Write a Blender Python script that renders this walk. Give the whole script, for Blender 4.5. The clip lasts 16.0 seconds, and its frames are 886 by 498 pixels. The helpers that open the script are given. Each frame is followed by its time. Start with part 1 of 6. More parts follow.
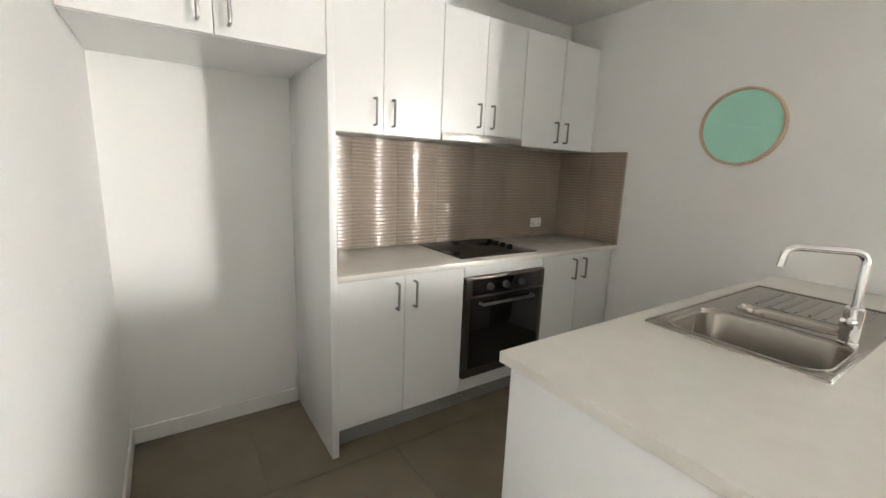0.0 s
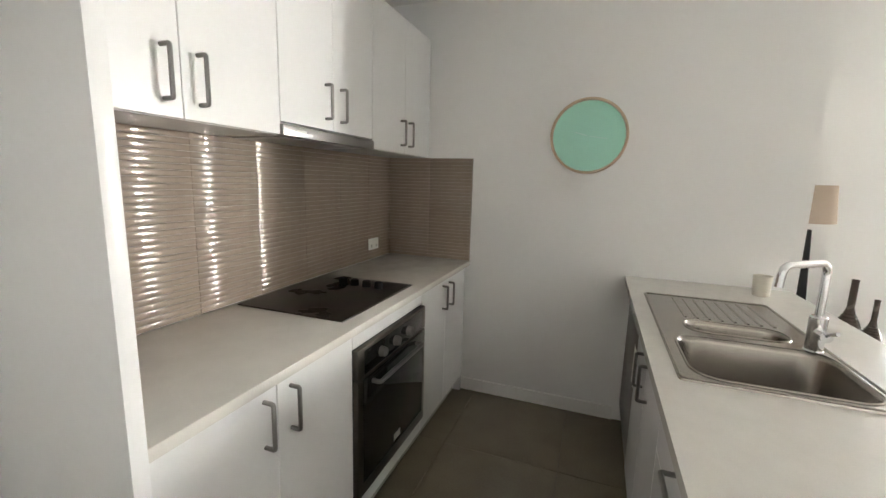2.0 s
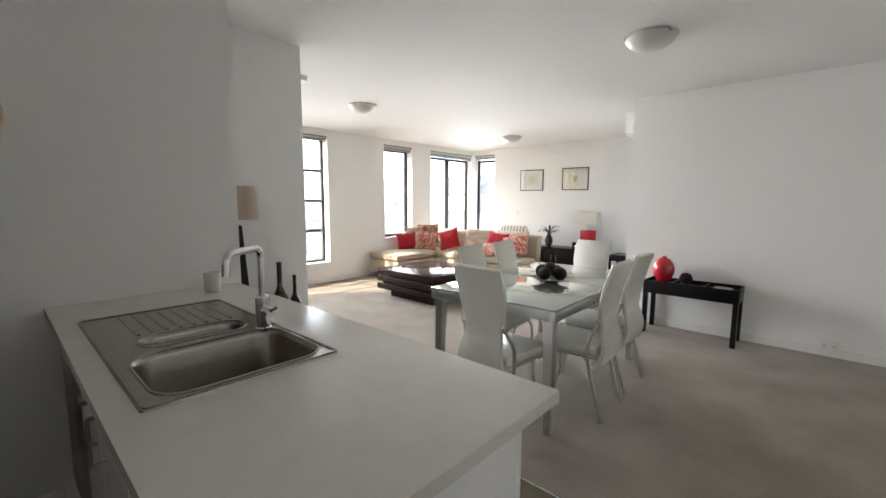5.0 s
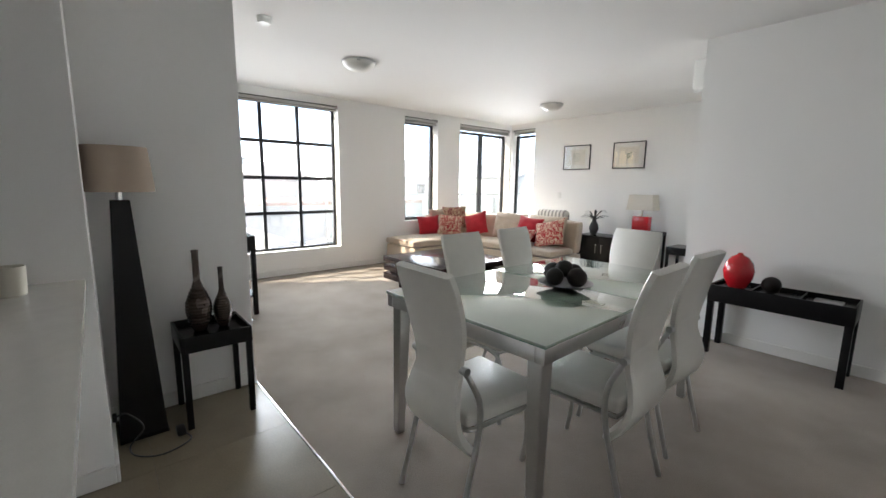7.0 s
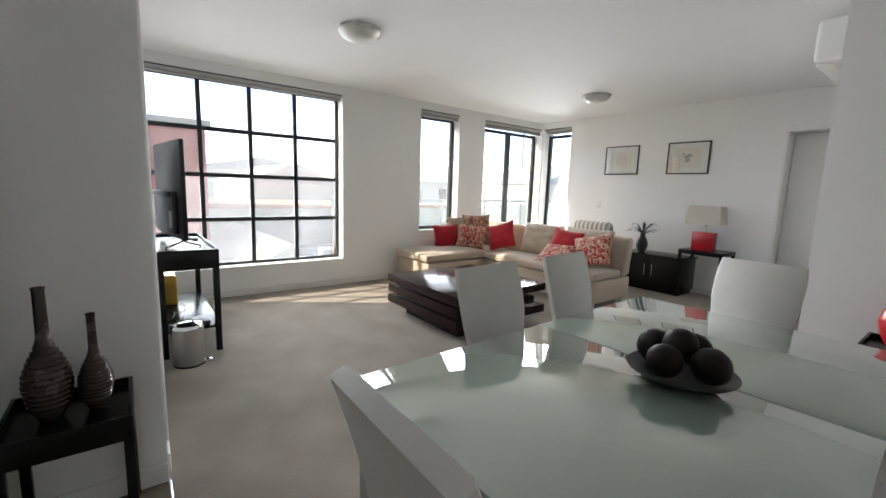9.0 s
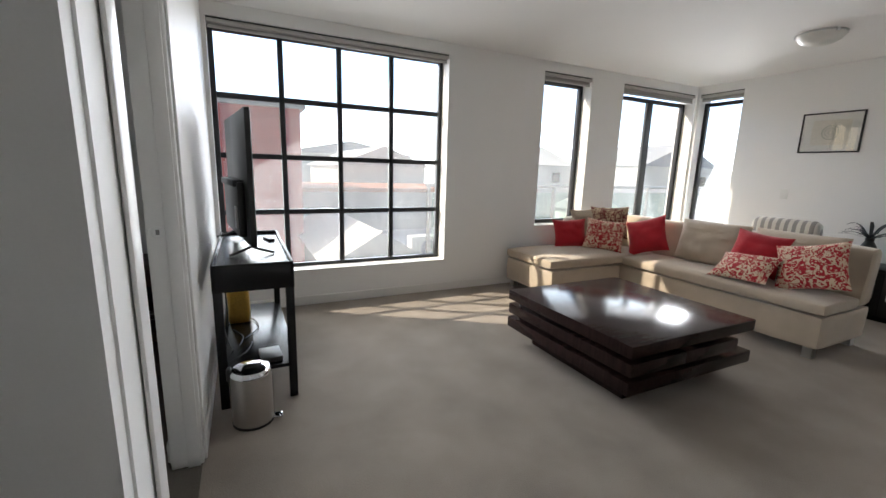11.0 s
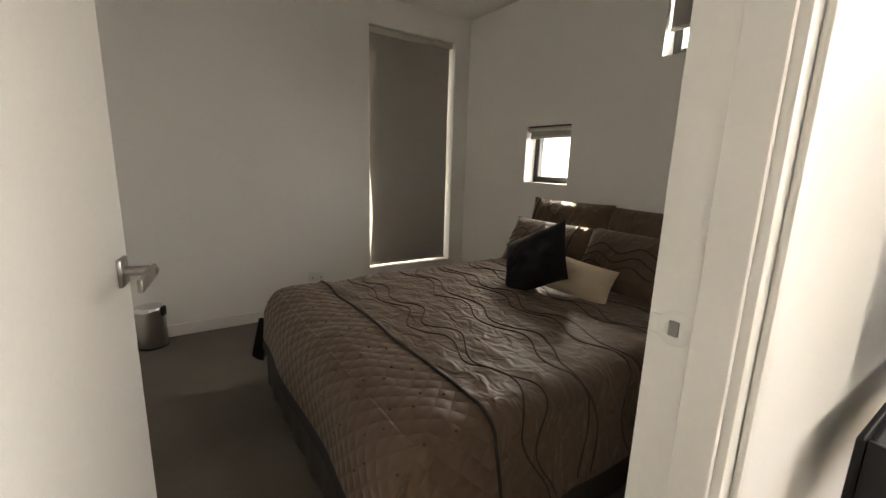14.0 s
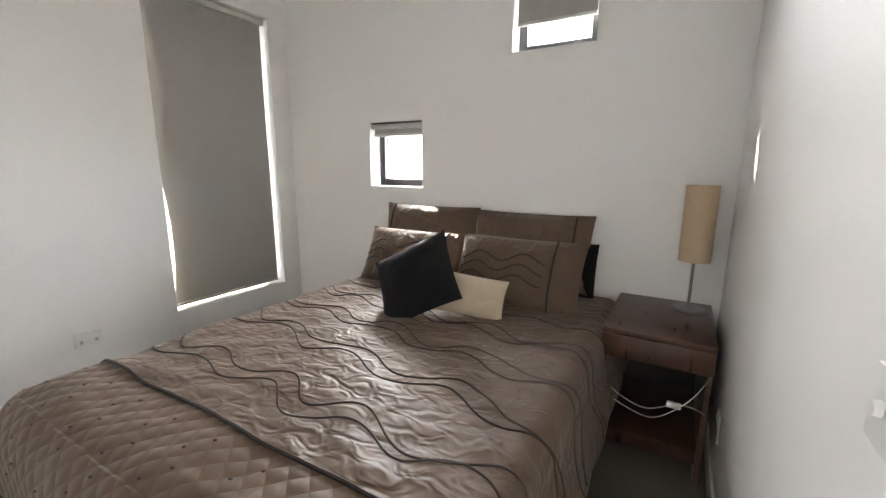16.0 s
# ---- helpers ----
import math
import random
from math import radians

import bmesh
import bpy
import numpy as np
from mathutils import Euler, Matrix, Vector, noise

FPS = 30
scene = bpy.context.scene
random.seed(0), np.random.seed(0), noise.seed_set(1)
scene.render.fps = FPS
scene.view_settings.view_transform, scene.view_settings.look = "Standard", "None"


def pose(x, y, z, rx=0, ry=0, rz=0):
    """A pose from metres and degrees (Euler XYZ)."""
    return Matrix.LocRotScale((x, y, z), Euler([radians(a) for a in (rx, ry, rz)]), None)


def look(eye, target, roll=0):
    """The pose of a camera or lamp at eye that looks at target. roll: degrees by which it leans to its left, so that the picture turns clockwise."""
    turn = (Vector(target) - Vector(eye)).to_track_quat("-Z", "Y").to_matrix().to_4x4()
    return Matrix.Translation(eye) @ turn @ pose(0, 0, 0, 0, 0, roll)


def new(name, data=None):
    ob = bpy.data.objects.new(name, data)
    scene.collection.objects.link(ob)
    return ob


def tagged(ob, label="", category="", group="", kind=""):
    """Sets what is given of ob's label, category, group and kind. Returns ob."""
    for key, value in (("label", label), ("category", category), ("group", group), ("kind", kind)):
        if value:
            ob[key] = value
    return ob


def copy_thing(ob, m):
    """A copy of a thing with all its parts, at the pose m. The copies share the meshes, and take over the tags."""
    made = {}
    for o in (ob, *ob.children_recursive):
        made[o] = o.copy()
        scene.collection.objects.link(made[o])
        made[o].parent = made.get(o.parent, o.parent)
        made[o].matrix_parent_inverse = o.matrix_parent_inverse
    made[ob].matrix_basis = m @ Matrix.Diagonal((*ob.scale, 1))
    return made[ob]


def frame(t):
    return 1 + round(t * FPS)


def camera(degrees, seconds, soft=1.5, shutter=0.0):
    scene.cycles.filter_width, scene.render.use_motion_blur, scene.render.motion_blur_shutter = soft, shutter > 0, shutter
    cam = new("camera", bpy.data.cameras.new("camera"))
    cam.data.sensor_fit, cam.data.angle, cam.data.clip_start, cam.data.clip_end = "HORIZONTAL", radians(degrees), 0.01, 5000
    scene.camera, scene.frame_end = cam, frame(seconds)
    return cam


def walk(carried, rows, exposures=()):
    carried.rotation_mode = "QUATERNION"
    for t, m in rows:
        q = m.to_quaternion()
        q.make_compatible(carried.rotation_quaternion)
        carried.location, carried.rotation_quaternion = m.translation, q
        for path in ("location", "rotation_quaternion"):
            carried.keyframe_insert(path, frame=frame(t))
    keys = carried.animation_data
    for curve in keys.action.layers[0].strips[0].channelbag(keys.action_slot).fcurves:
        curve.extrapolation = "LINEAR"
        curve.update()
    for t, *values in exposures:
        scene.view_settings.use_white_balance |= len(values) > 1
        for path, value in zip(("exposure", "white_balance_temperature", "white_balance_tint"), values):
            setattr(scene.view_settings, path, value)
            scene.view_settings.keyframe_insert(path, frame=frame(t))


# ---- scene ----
cam = camera(94.2, 16.0)
PATH = [
    (0, (0.467, -0.029, 1.393), (1.567, 1.597, 1.01), 2.2),
    (0.5, (0.506, 0.237, 1.409), (1.645, 1.851, 1.099), 3.4),
    (1, (0.495, 0.518, 1.391), (1.955, 1.819, 0.97), 2.4),
    (1.5, (0.505, 0.749, 1.399), (2.24, 1.643, 0.964), 3.3),
    (2, (0.611, 0.948, 1.414), (2.461, 1.633, 1.085), 1.6),
    (2.5, (0.712, 1.134, 1.38), (2.682, 1.253, 1.057), 3.6),
    (3, (0.746, 1.18, 1.363), (2.671, 0.744, 1.04), 2.8),
    (3.5, (0.731, 1.192, 1.368), (2.491, 0.29, 1.069), 1.8),
    (4, (0.719, 1.142, 1.359), (2.229, -0.133, 1.052), 2.4),
    (4.5, (0.738, 1.058, 1.362), (2.109, -0.365, 1.056), 1.8),
    (5, (0.775, 0.884, 1.356), (2.114, -0.584, 1.126), 0.3),
    (5.2, (0.787, 0.801, 1.347), (2.133, -0.662, 1.129), 0.1),
    (7.3, (1.133, -0.205, 1.28), (2.664, -1.456, 0.977), 0.6),
    (7.5, (1.214, -0.288, 1.275), (2.755, -1.534, 0.999), 0.7),
    (8, (1.427, -0.469, 1.269), (2.951, -1.744, 1.037), 1.9),
    (8.2, (1.458, -0.539, 1.253), (3.033, -1.746, 1.005), 2.0),
    (10.3, (2.542, -0.866, 1.313), (4.104, -2.069, 0.975), 1.7),
    (10.5, (2.633, -0.905, 1.312), (4.267, -1.996, 0.939), 1.4),
    (11, (2.91, -0.998, 1.286), (4.675, -1.859, 0.907), 1.7),
    (11.5, (3.199, -1.114, 1.265), (5.131, -1.454, 0.876), 1.8),
    (11.8, (3.370, -1.212, 1.277), (5.324, -1.134, 0.867), 3.0),
    (12, (3.491, -1.277, 1.258), (5.406, -0.919, 0.803), 3.0),
    (12.3, (3.625, -1.276, 1.240), (5.447, -0.625, 0.765), 2.7),
    (12.5, (3.725, -1.258, 1.238), (5.471, -0.42, 0.739), 2.6),
    (13, (3.939, -1.182, 1.218), (5.366, 0.137, 0.746), 2.9),
    (13.5, (4.141, -1.099, 1.228), (5.253, 0.502, 0.78), 2.9),
    (14, (4.228, -0.949, 1.223), (5.33, 0.671, 0.822), 1.8),
    (14.5, (4.282, -0.792, 1.235), (5.491, 0.758, 0.867), 1.7),
    (15, (4.322, -0.636, 1.235), (5.645, 0.817, 0.863), 1.7),
    (15.5, (4.358, -0.532, 1.242), (5.870, 0.717, 0.852), 1.0),
    (16, (4.349, -0.447, 1.240), (6.044, 0.54, 0.850), 0.4),
]
EXPOSURES = [(0, 2.7, 7200, 10), (1.5, 2.78, 7150, 10), (2.5, 2.6, 7050, 10), (3.2, 2.25, 6950, 10), (4.0, 1.8, 6850, 10), (5.0, 1.42, 6800, 10), (7.5, 1.0, 6500, 9), (10.5, 0.35, 6600, 10), (12.0, 0.2, 6500, 10),
             (12.6, 0.3, 6600, 10), (13.1, 0.5, 6900, 10), (13.5, 1.0, 7500, 11), (14.0, 1.4, 8300, 12), (14.8, 2.42, 7100, 12), (15.5, 2.8, 6950, 12), (16.0, 2.8, 6900, 12)]
walk(cam, [(t, look(eye, target, roll)) for t, eye, target, roll in PATH], EXPOSURES)
# ---- light ----
world = bpy.data.worlds.new("sky_world")
world.use_nodes = True
scene.world = world
SUN_EL, SUN_AZ = 35.7, 57.5      # degrees: height; bearing of the sun from +x towards +y
wn = world.node_tree.nodes
sky = wn.new("ShaderNodeTexSky")
sky.sky_type = "NISHITA"
sky.sun_disc = False
sky.dust_density = 4.0
sky.sun_elevation = radians(SUN_EL)
sky.sun_rotation = radians(90 - SUN_AZ)
world.node_tree.links.new(sky.outputs[0], wn["Background"].inputs[0])
wn["Background"].inputs[1].default_value = 0.15
sun = new("sun", bpy.data.lights.new("sun", "SUN"))
sun.data.energy, sun.data.angle, sun.data.color = 5.0, radians(0.6), (1.0, 0.91, 0.77)
sd = Vector((math.cos(radians(SUN_EL)) * math.cos(radians(SUN_AZ)), math.cos(radians(SUN_EL)) * math.sin(radians(SUN_AZ)), math.sin(radians(SUN_EL))))
sun.matrix_world = look(sd * 20, (0, 0, 0))


def window_light(centre, target, w, h, power, spread=115):
    """Sky light in a window's opening."""
    lamp = new("window_light", bpy.data.lights.new("window_light", "AREA"))
    lamp.data.shape, lamp.data.size, lamp.data.size_y, lamp.data.energy = "RECTANGLE", w, h, power
    lamp.data.color = (0.93, 0.955, 1.0)
    lamp.data.spread = radians(spread)
    lamp.matrix_world = look(centre, target)
    return lamp


window_light((7.05, -1.86, 1.37), (-1.0, -3.0, -0.3), 1.98, 1.95, 29, 100)
window_light((7.05, -4.44, 1.52), (-1.3, -3.2, -0.4), 0.66, 1.7, 6, 90)
window_light((7.05, -6.01, 1.20), (-1.3, -1.6, -0.9), 1.2, 2.2, 17, 85)
window_light((6.48, -6.97, 1.20), (2.0, 0.6, -0.5), 0.5, 2.2, 34, 80)
window_light((6.855, 1.283, 1.32), (3.6, 0.35, 0.7), 0.38, 0.38, 4.4)
window_light((6.855, 0.241, 2.11), (3.8, -0.15, 1.15), 0.4, 0.42, 4.4)


# ---- mesh helpers ----
def B(bm, x0, x1, y0, y1, z0, z1, bevel=0.0, seg=2, m=None):
    """A box in bm, its edges rounded by bevel."""
    c = bmesh.ops.create_cube(bm, size=1.0)["verts"]
    bmesh.ops.scale(bm, vec=(x1 - x0, y1 - y0, z1 - z0), verts=c)
    bmesh.ops.translate(bm, vec=((x0 + x1) / 2, (y0 + y1) / 2, (z0 + z1) / 2), verts=c)
    if bevel:
        es = list({e for v in c for e in v.link_edges})
        r = bmesh.ops.bevel(bm, geom=es, offset=bevel, segments=seg, affect="EDGES", profile=0.5)
        c = list({v for f in r["faces"] for v in f.verts} | {v for v in c if v.is_valid})
    if m is not None:
        bmesh.ops.transform(bm, matrix=m, verts=c)
    return c


def box(*a, **k):
    bm = bmesh.new()
    B(bm, *a, **k)
    return bm


def cyl(bm, r0, r1, z0, z1, m=None, n=24, x=0.0, y=0.0):
    """A closed cone or cylinder along z."""
    r = bmesh.ops.create_cone(bm, cap_ends=True, segments=n, radius1=r0, radius2=r1, depth=z1 - z0)["verts"]
    bmesh.ops.translate(bm, vec=(x, y, (z0 + z1) / 2), verts=r)
    if m is not None:
        bmesh.ops.transform(bm, matrix=m, verts=r)
    return r


def lathe(profile, n=32, bm=None, x=0.0, y=0.0, squash=1.0):
    """A body turned round z from (radius, height) pairs."""
    bm = bm or bmesh.new()
    rings = []
    for r, z in profile:
        if r < 1e-5:
            rings.append([bm.verts.new((x, y, z))])
        else:
            rings.append([bm.verts.new((x + r * math.cos(2 * math.pi * i / n), y + squash * r * math.sin(2 * math.pi * i / n), z)) for i in range(n)])
    for a, b in zip(rings, rings[1:]):
        for i in range(n):
            j = (i + 1) % n
            if len(a) == 1 and len(b) == 1:
                continue
            if len(a) == 1:
                bm.faces.new((a[0], b[j], b[i]))
            elif len(b) == 1:
                bm.faces.new((a[i], a[j], b[0]))
            else:
                bm.faces.new((a[i], a[j], b[j], b[i]))
    bmesh.ops.recalc_face_normals(bm, faces=bm.faces)
    return bm


def tube(points, r, n=10, bm=None, closed=False, r2=None):
    """A round bar along a run of points."""
    bm = bm or bmesh.new()
    pts = [Vector(p) for p in points]
    rings = []
    up = None
    for i, p in enumerate(pts):
        a = pts[max(i - 1, 0)]
        b = pts[min(i + 1, len(pts) - 1)]
        d = (b - a).normalized()
        if up is None:
            up = d.orthogonal().normalized()
        up = (up - d * up.dot(d)).normalized()
        side = d.cross(up)
        q = r if r2 is None else r + (r2 - r) * i / max(1, len(pts) - 1)
        rings.append([bm.verts.new(p + q * (math.cos(2 * math.pi * k / n) * up + math.sin(2 * math.pi * k / n) * side)) for k in range(n)])
    for a, b in zip(rings, rings[1:]):
        for k in range(n):
            bm.faces.new((a[k], a[(k + 1) % n], b[(k + 1) % n], b[k]))
    bm.faces.new(rings[0][::-1])
    bm.faces.new(rings[-1])
    bmesh.ops.recalc_face_normals(bm, faces=bm.faces)
    return bm


def arc(points, rad, n=6):
    """The run of points with its inner corners rounded."""
    pts = [Vector(p) for p in points]
    out = [pts[0]]
    for a, b, c in zip(pts, pts[1:], pts[2:]):
        u, v = (a - b), (c - b)
        k = min(rad, u.length / 2, v.length / 2)
        s, e = b + u.normalized() * k, b + v.normalized() * k
        for i in range(n + 1):
            t = i / n
            out.append((1 - t) ** 2 * s + 2 * t * (1 - t) * b + t * t * e)
    return out + [pts[-1]]


def smooth_curve(points, n=8):
    """A smooth run through the points."""
    p = [Vector(q) for q in points]
    out = []
    for i in range(len(p) - 1):
        a, b, c, d = p[max(i - 1, 0)], p[i], p[i + 1], p[min(i + 2, len(p) - 1)]
        for k in range(n):
            t = k / n
            out.append(0.5 * (2 * b + (c - a) * t + (2 * a - 5 * b + 4 * c - d) * t * t + (3 * b - a - 3 * c + d) * t ** 3))
    return out + [p[-1]]


def shell(bm, thickness):
    """Gives an open sheet its thickness."""
    bmesh.ops.recalc_face_normals(bm, faces=bm.faces)
    bm.normal_update()
    bmesh.ops.solidify(bm, geom=bm.faces[:], thickness=thickness)


def mesh_of(name, bm, material, flat=False):
    me = bpy.data.meshes.new(name)
    bmesh.ops.recalc_face_normals(bm, faces=bm.faces)
    bm.to_mesh(me)
    bm.free()
    if material:
        me.materials.append(material)
    if not flat:
        me.shade_smooth()
        me.set_sharp_from_angle(angle=radians(35))
    return me


def part(name, bm, material, parent=None, label="", at=None, flat=False):
    """One mesh object, under a thing or a part if one is given."""
    ob = new(name, mesh_of(name, bm, material, flat))
    if parent is not None:
        ob.parent = parent
    if at is not None:
        ob.matrix_basis = at
    return tagged(ob, label)


def thing(name, label, category, x=0.0, y=0.0, z=0.0, rz=0.0, group="", kind=""):
    """An Empty at the base of a thing."""
    ob = new(name)
    ob.empty_display_size = 0.1
    ob.matrix_basis = pose(x, y, z, 0, 0, rz)
    return tagged(ob, label, category, group, kind)


def slab_with_holes(axis, face, back, u0, u1, z0, z1, holes):
    """A wall from its room face to its back, along u, with square openings (u0, u1, z0, z1) right through it."""
    us = sorted({u0, u1, *[h[0] for h in holes], *[h[1] for h in holes]})
    zs = sorted({z0, z1, *[h[2] for h in holes], *[h[3] for h in holes]})
    bm = bmesh.new()

    def solid(i, j):
        if not (0 <= i < len(us) - 1 and 0 <= j < len(zs) - 1):
            return False
        cu, cz = (us[i] + us[i + 1]) / 2, (zs[j] + zs[j + 1]) / 2
        return not any(h[0] < cu < h[1] and h[2] < cz < h[3] for h in holes)

    def P(u, w, z):
        return bm.verts.new((w, u, z) if axis == "x" else (u, w, z))

    def quad(*c):
        bm.faces.new([P(*p) for p in c])

    for i in range(len(us) - 1):
        for j in range(len(zs) - 1):
            if not solid(i, j):
                continue
            a, b, c, d = us[i], us[i + 1], zs[j], zs[j + 1]
            for w in (face, back):
                quad((a, w, c), (b, w, c), (b, w, d), (a, w, d))
            if not solid(i - 1, j):
                quad((a, face, c), (a, back, c), (a, back, d), (a, face, d))
            if not solid(i + 1, j):
                quad((b, face, c), (b, back, c), (b, back, d), (b, face, d))
            if not solid(i, j - 1):
                quad((a, face, c), (b, face, c), (b, back, c), (a, back, c))
            if not solid(i, j + 1):
                quad((a, face, d), (b, face, d), (b, back, d), (a, back, d))
    bmesh.ops.remove_doubles(bm, verts=bm.verts, dist=1e-5)
    return bm


# ---- materials ----
def mat(name, col, rough=0.5, metal=0.0, var=0.08, scale=3.0, fine=90.0, bump=0.0, coat=0.0, sheen=0.0, stretch=(1, 1, 1), rvar=0.08, spec=0.5, dark=None):
    """A surface with broad and fine variation of colour, gloss and relief, in metres."""
    m = bpy.data.materials.new(name)
    m.use_nodes = True
    nt = m.node_tree
    N, Lk = nt.nodes, nt.links
    p = N["Principled BSDF"]
    co = N.new("ShaderNodeTexCoord")
    mp = N.new("ShaderNodeMapping")
    mp.inputs["Scale"].default_value = stretch
    Lk.new(co.outputs["Object"], mp.inputs[0])
    n1, n2 = N.new("ShaderNodeTexNoise"), N.new("ShaderNodeTexNoise")
    for n, s, d in ((n1, scale, 4.0), (n2, fine, 3.0)):
        n.inputs["Scale"].default_value = s
        n.inputs["Detail"].default_value = d
        Lk.new(mp.outputs[0], n.inputs["Vector"])
    mx = N.new("ShaderNodeMix")
    mx.data_type = "FLOAT"
    mx.inputs[0].default_value = 0.45
    Lk.new(n1.outputs["Fac"], mx.inputs[2])
    Lk.new(n2.outputs["Fac"], mx.inputs[3])
    cr = N.new("ShaderNodeMix")
    cr.data_type = "RGBA"
    lo = dark or tuple(c * (1 - 2.2 * var) for c in col)
    hi = tuple(min(1.0, c * (1 + 2.2 * var)) for c in col)
    if dark:
        hi = col
    cr.inputs[6].default_value, cr.inputs[7].default_value = (*lo, 1), (*hi, 1)
    mr = N.new("ShaderNodeMapRange")
    mr.inputs["From Min"].default_value, mr.inputs["From Max"].default_value = 0.25, 0.75
    Lk.new(mx.outputs[0], mr.inputs[0])
    Lk.new(mr.outputs[0], cr.inputs[0])
    Lk.new(cr.outputs[2], p.inputs["Base Color"])
    rr = N.new("ShaderNodeMapRange")
    rr.inputs["To Min"].default_value, rr.inputs["To Max"].default_value = max(0.02, rough - rvar), min(1.0, rough + rvar)
    Lk.new(n1.outputs["Fac"], rr.inputs[0])
    Lk.new(rr.outputs[0], p.inputs["Roughness"])
    p.inputs["Metallic"].default_value = metal
    p.inputs["Specular IOR Level"].default_value = spec
    p.inputs["Coat Weight"].default_value = coat
    p.inputs["Sheen Weight"].default_value = sheen
    if bump:
        bp = N.new("ShaderNodeBump")
        bp.inputs["Strength"].default_value = min(1.0, bump)
        bp.inputs["Distance"].default_value = 0.004
        Lk.new(n2.outputs["Fac"], bp.inputs["Height"])
        Lk.new(bp.outputs[0], p.inputs["Normal"])
    return m


def glass(name, col=(1, 1, 1), rough=0.0, dust=0.0):
    """Thin clear glass: mostly see-through with a mirror gloss, and a film of dust."""
    m = bpy.data.materials.new(name)
    m.use_nodes = True
    N, Lk = m.node_tree.nodes, m.node_tree.links
    N.remove(N["Principled BSDF"])
    tr, gl, mx = N.new("ShaderNodeBsdfTransparent"), N.new("ShaderNodeBsdfGlossy"), N.new("ShaderNodeMixShader")
    tr.inputs[0].default_value = (*col, 1)
    gl.inputs["Roughness"].default_value = rough
    mx.inputs[0].default_value = 0.05
    Lk.new(tr.outputs[0], mx.inputs[1])
    Lk.new(gl.outputs[0], mx.inputs[2])
    if dust:
        co, n, r = N.new("ShaderNodeTexCoord"), N.new("ShaderNodeTexNoise"), N.new("ShaderNodeMapRange")
        n.inputs["Scale"].default_value, n.inputs["Detail"].default_value = 2.5, 5.0
        r.inputs["To Min"].default_value, r.inputs["To Max"].default_value = dust * 0.5, dust * 1.5
        tl, dx = N.new("ShaderNodeBsdfTranslucent"), N.new("ShaderNodeMixShader")
        tl.inputs[0].default_value = (0.8, 0.8, 0.78, 1)
        Lk.new(co.outputs["Object"], n.inputs["Vector"])
        Lk.new(n.outputs["Fac"], r.inputs[0])
        Lk.new(r.outputs[0], dx.inputs[0])
        Lk.new(mx.outputs[0], dx.inputs[1])
        Lk.new(tl.outputs[0], dx.inputs[2])
        mx = dx
    Lk.new(mx.outputs[0], N["Material Output"].inputs[0])
    return m


M_wall = mat("wall_paint", (0.84, 0.835, 0.815), 0.55, var=0.012, scale=1.2, fine=220, bump=0.06)
M_ceil = mat("ceiling_paint", (0.85, 0.845, 0.83), 0.85, var=0.012, scale=0.8, fine=200, bump=0.05)
M_trim = mat("trim_gloss", (0.80, 0.79, 0.76), 0.32, var=0.015, scale=2.0, fine=60)
M_tile = mat("floor_tile", (0.18, 0.152, 0.108), 0.22, var=0.08, scale=5, fine=120, bump=0.02)
M_grout = mat("floor_grout", (0.15, 0.128, 0.10), 0.8, var=0.1)
M_carpet = mat("carpet", (0.285, 0.243, 0.203), 0.95, var=0.17, scale=2.6, fine=190, bump=0.9, sheen=0.15, spec=0.1)
# the living room carpet again, with the bedroom's shade put into its colour
M_carpet_shaded = mat("bedroom_carpet_shaded", (0.125, 0.110, 0.090), 0.95, var=0.17, scale=2.6, fine=190, bump=0.9, sheen=0.1, spec=0.1)
M_lam = mat("white_laminate", (0.82, 0.82, 0.81), 0.22, var=0.008, scale=2.0, fine=40)
M_kick = mat("kickboard", (0.30, 0.29, 0.27), 0.35, var=0.05)
M_top = mat("stone_worktop", (0.70, 0.675, 0.62), 0.18, var=0.03, scale=14, fine=300, rvar=0.05)
M_chrome = mat("chrome", (0.75, 0.75, 0.76), 0.12, 1.0, var=0.02)
M_nickel = mat("brushed_nickel", (0.27, 0.26, 0.25), 0.32, 1.0, var=0.05, fine=300, stretch=(1, 1, 12))
M_steel = mat("brushed_steel", (0.46, 0.44, 0.41), 0.30, 1.0, var=0.06, fine=240, stretch=(10, 1, 1))
M_ovensteel = mat("dark_oven_steel", (0.13, 0.11, 0.095), 0.32, 1.0, var=0.06, fine=240, stretch=(10, 1, 1))
M_sink = mat("sink_steel", (0.33, 0.305, 0.275), 0.24, 1.0, var=0.08, fine=240, stretch=(10, 1, 1))
M_blackglass = mat("black_glass", (0.012, 0.011, 0.011), 0.06, var=0.1, rvar=0.03)
M_hob = mat("hob_glass", (0.026, 0.019, 0.015), 0.28, var=0.1, rvar=0.04, spec=0.3)
M_black = mat("black_plastic", (0.012, 0.012, 0.012), 0.4, var=0.1)
M_knob = mat("matt_black_knob", (0.010, 0.009, 0.009), 0.6, var=0.1, spec=0.2)
M_frame = mat("window_frame_dark", (0.022, 0.023, 0.025), 0.38, var=0.1, fine=200)
M_mosaic = mat("strip_tile", (0.33, 0.265, 0.215), 0.12, var=0.07, scale=6, fine=40, rvar=0.05)
M_mgrout = mat("strip_grout", (0.42, 0.38, 0.33), 0.8, var=0.06)
M_mint = mat("mint_face", (0.40, 0.78, 0.63), 0.45, var=0.015)
M_hand = mat("pale_mint", (0.52, 0.82, 0.70), 0.5, var=0.01)
M_pale_wood = mat("pale_wood", (0.60, 0.46, 0.32), 0.5, var=0.1, scale=6, fine=80, stretch=(1, 1, 8))
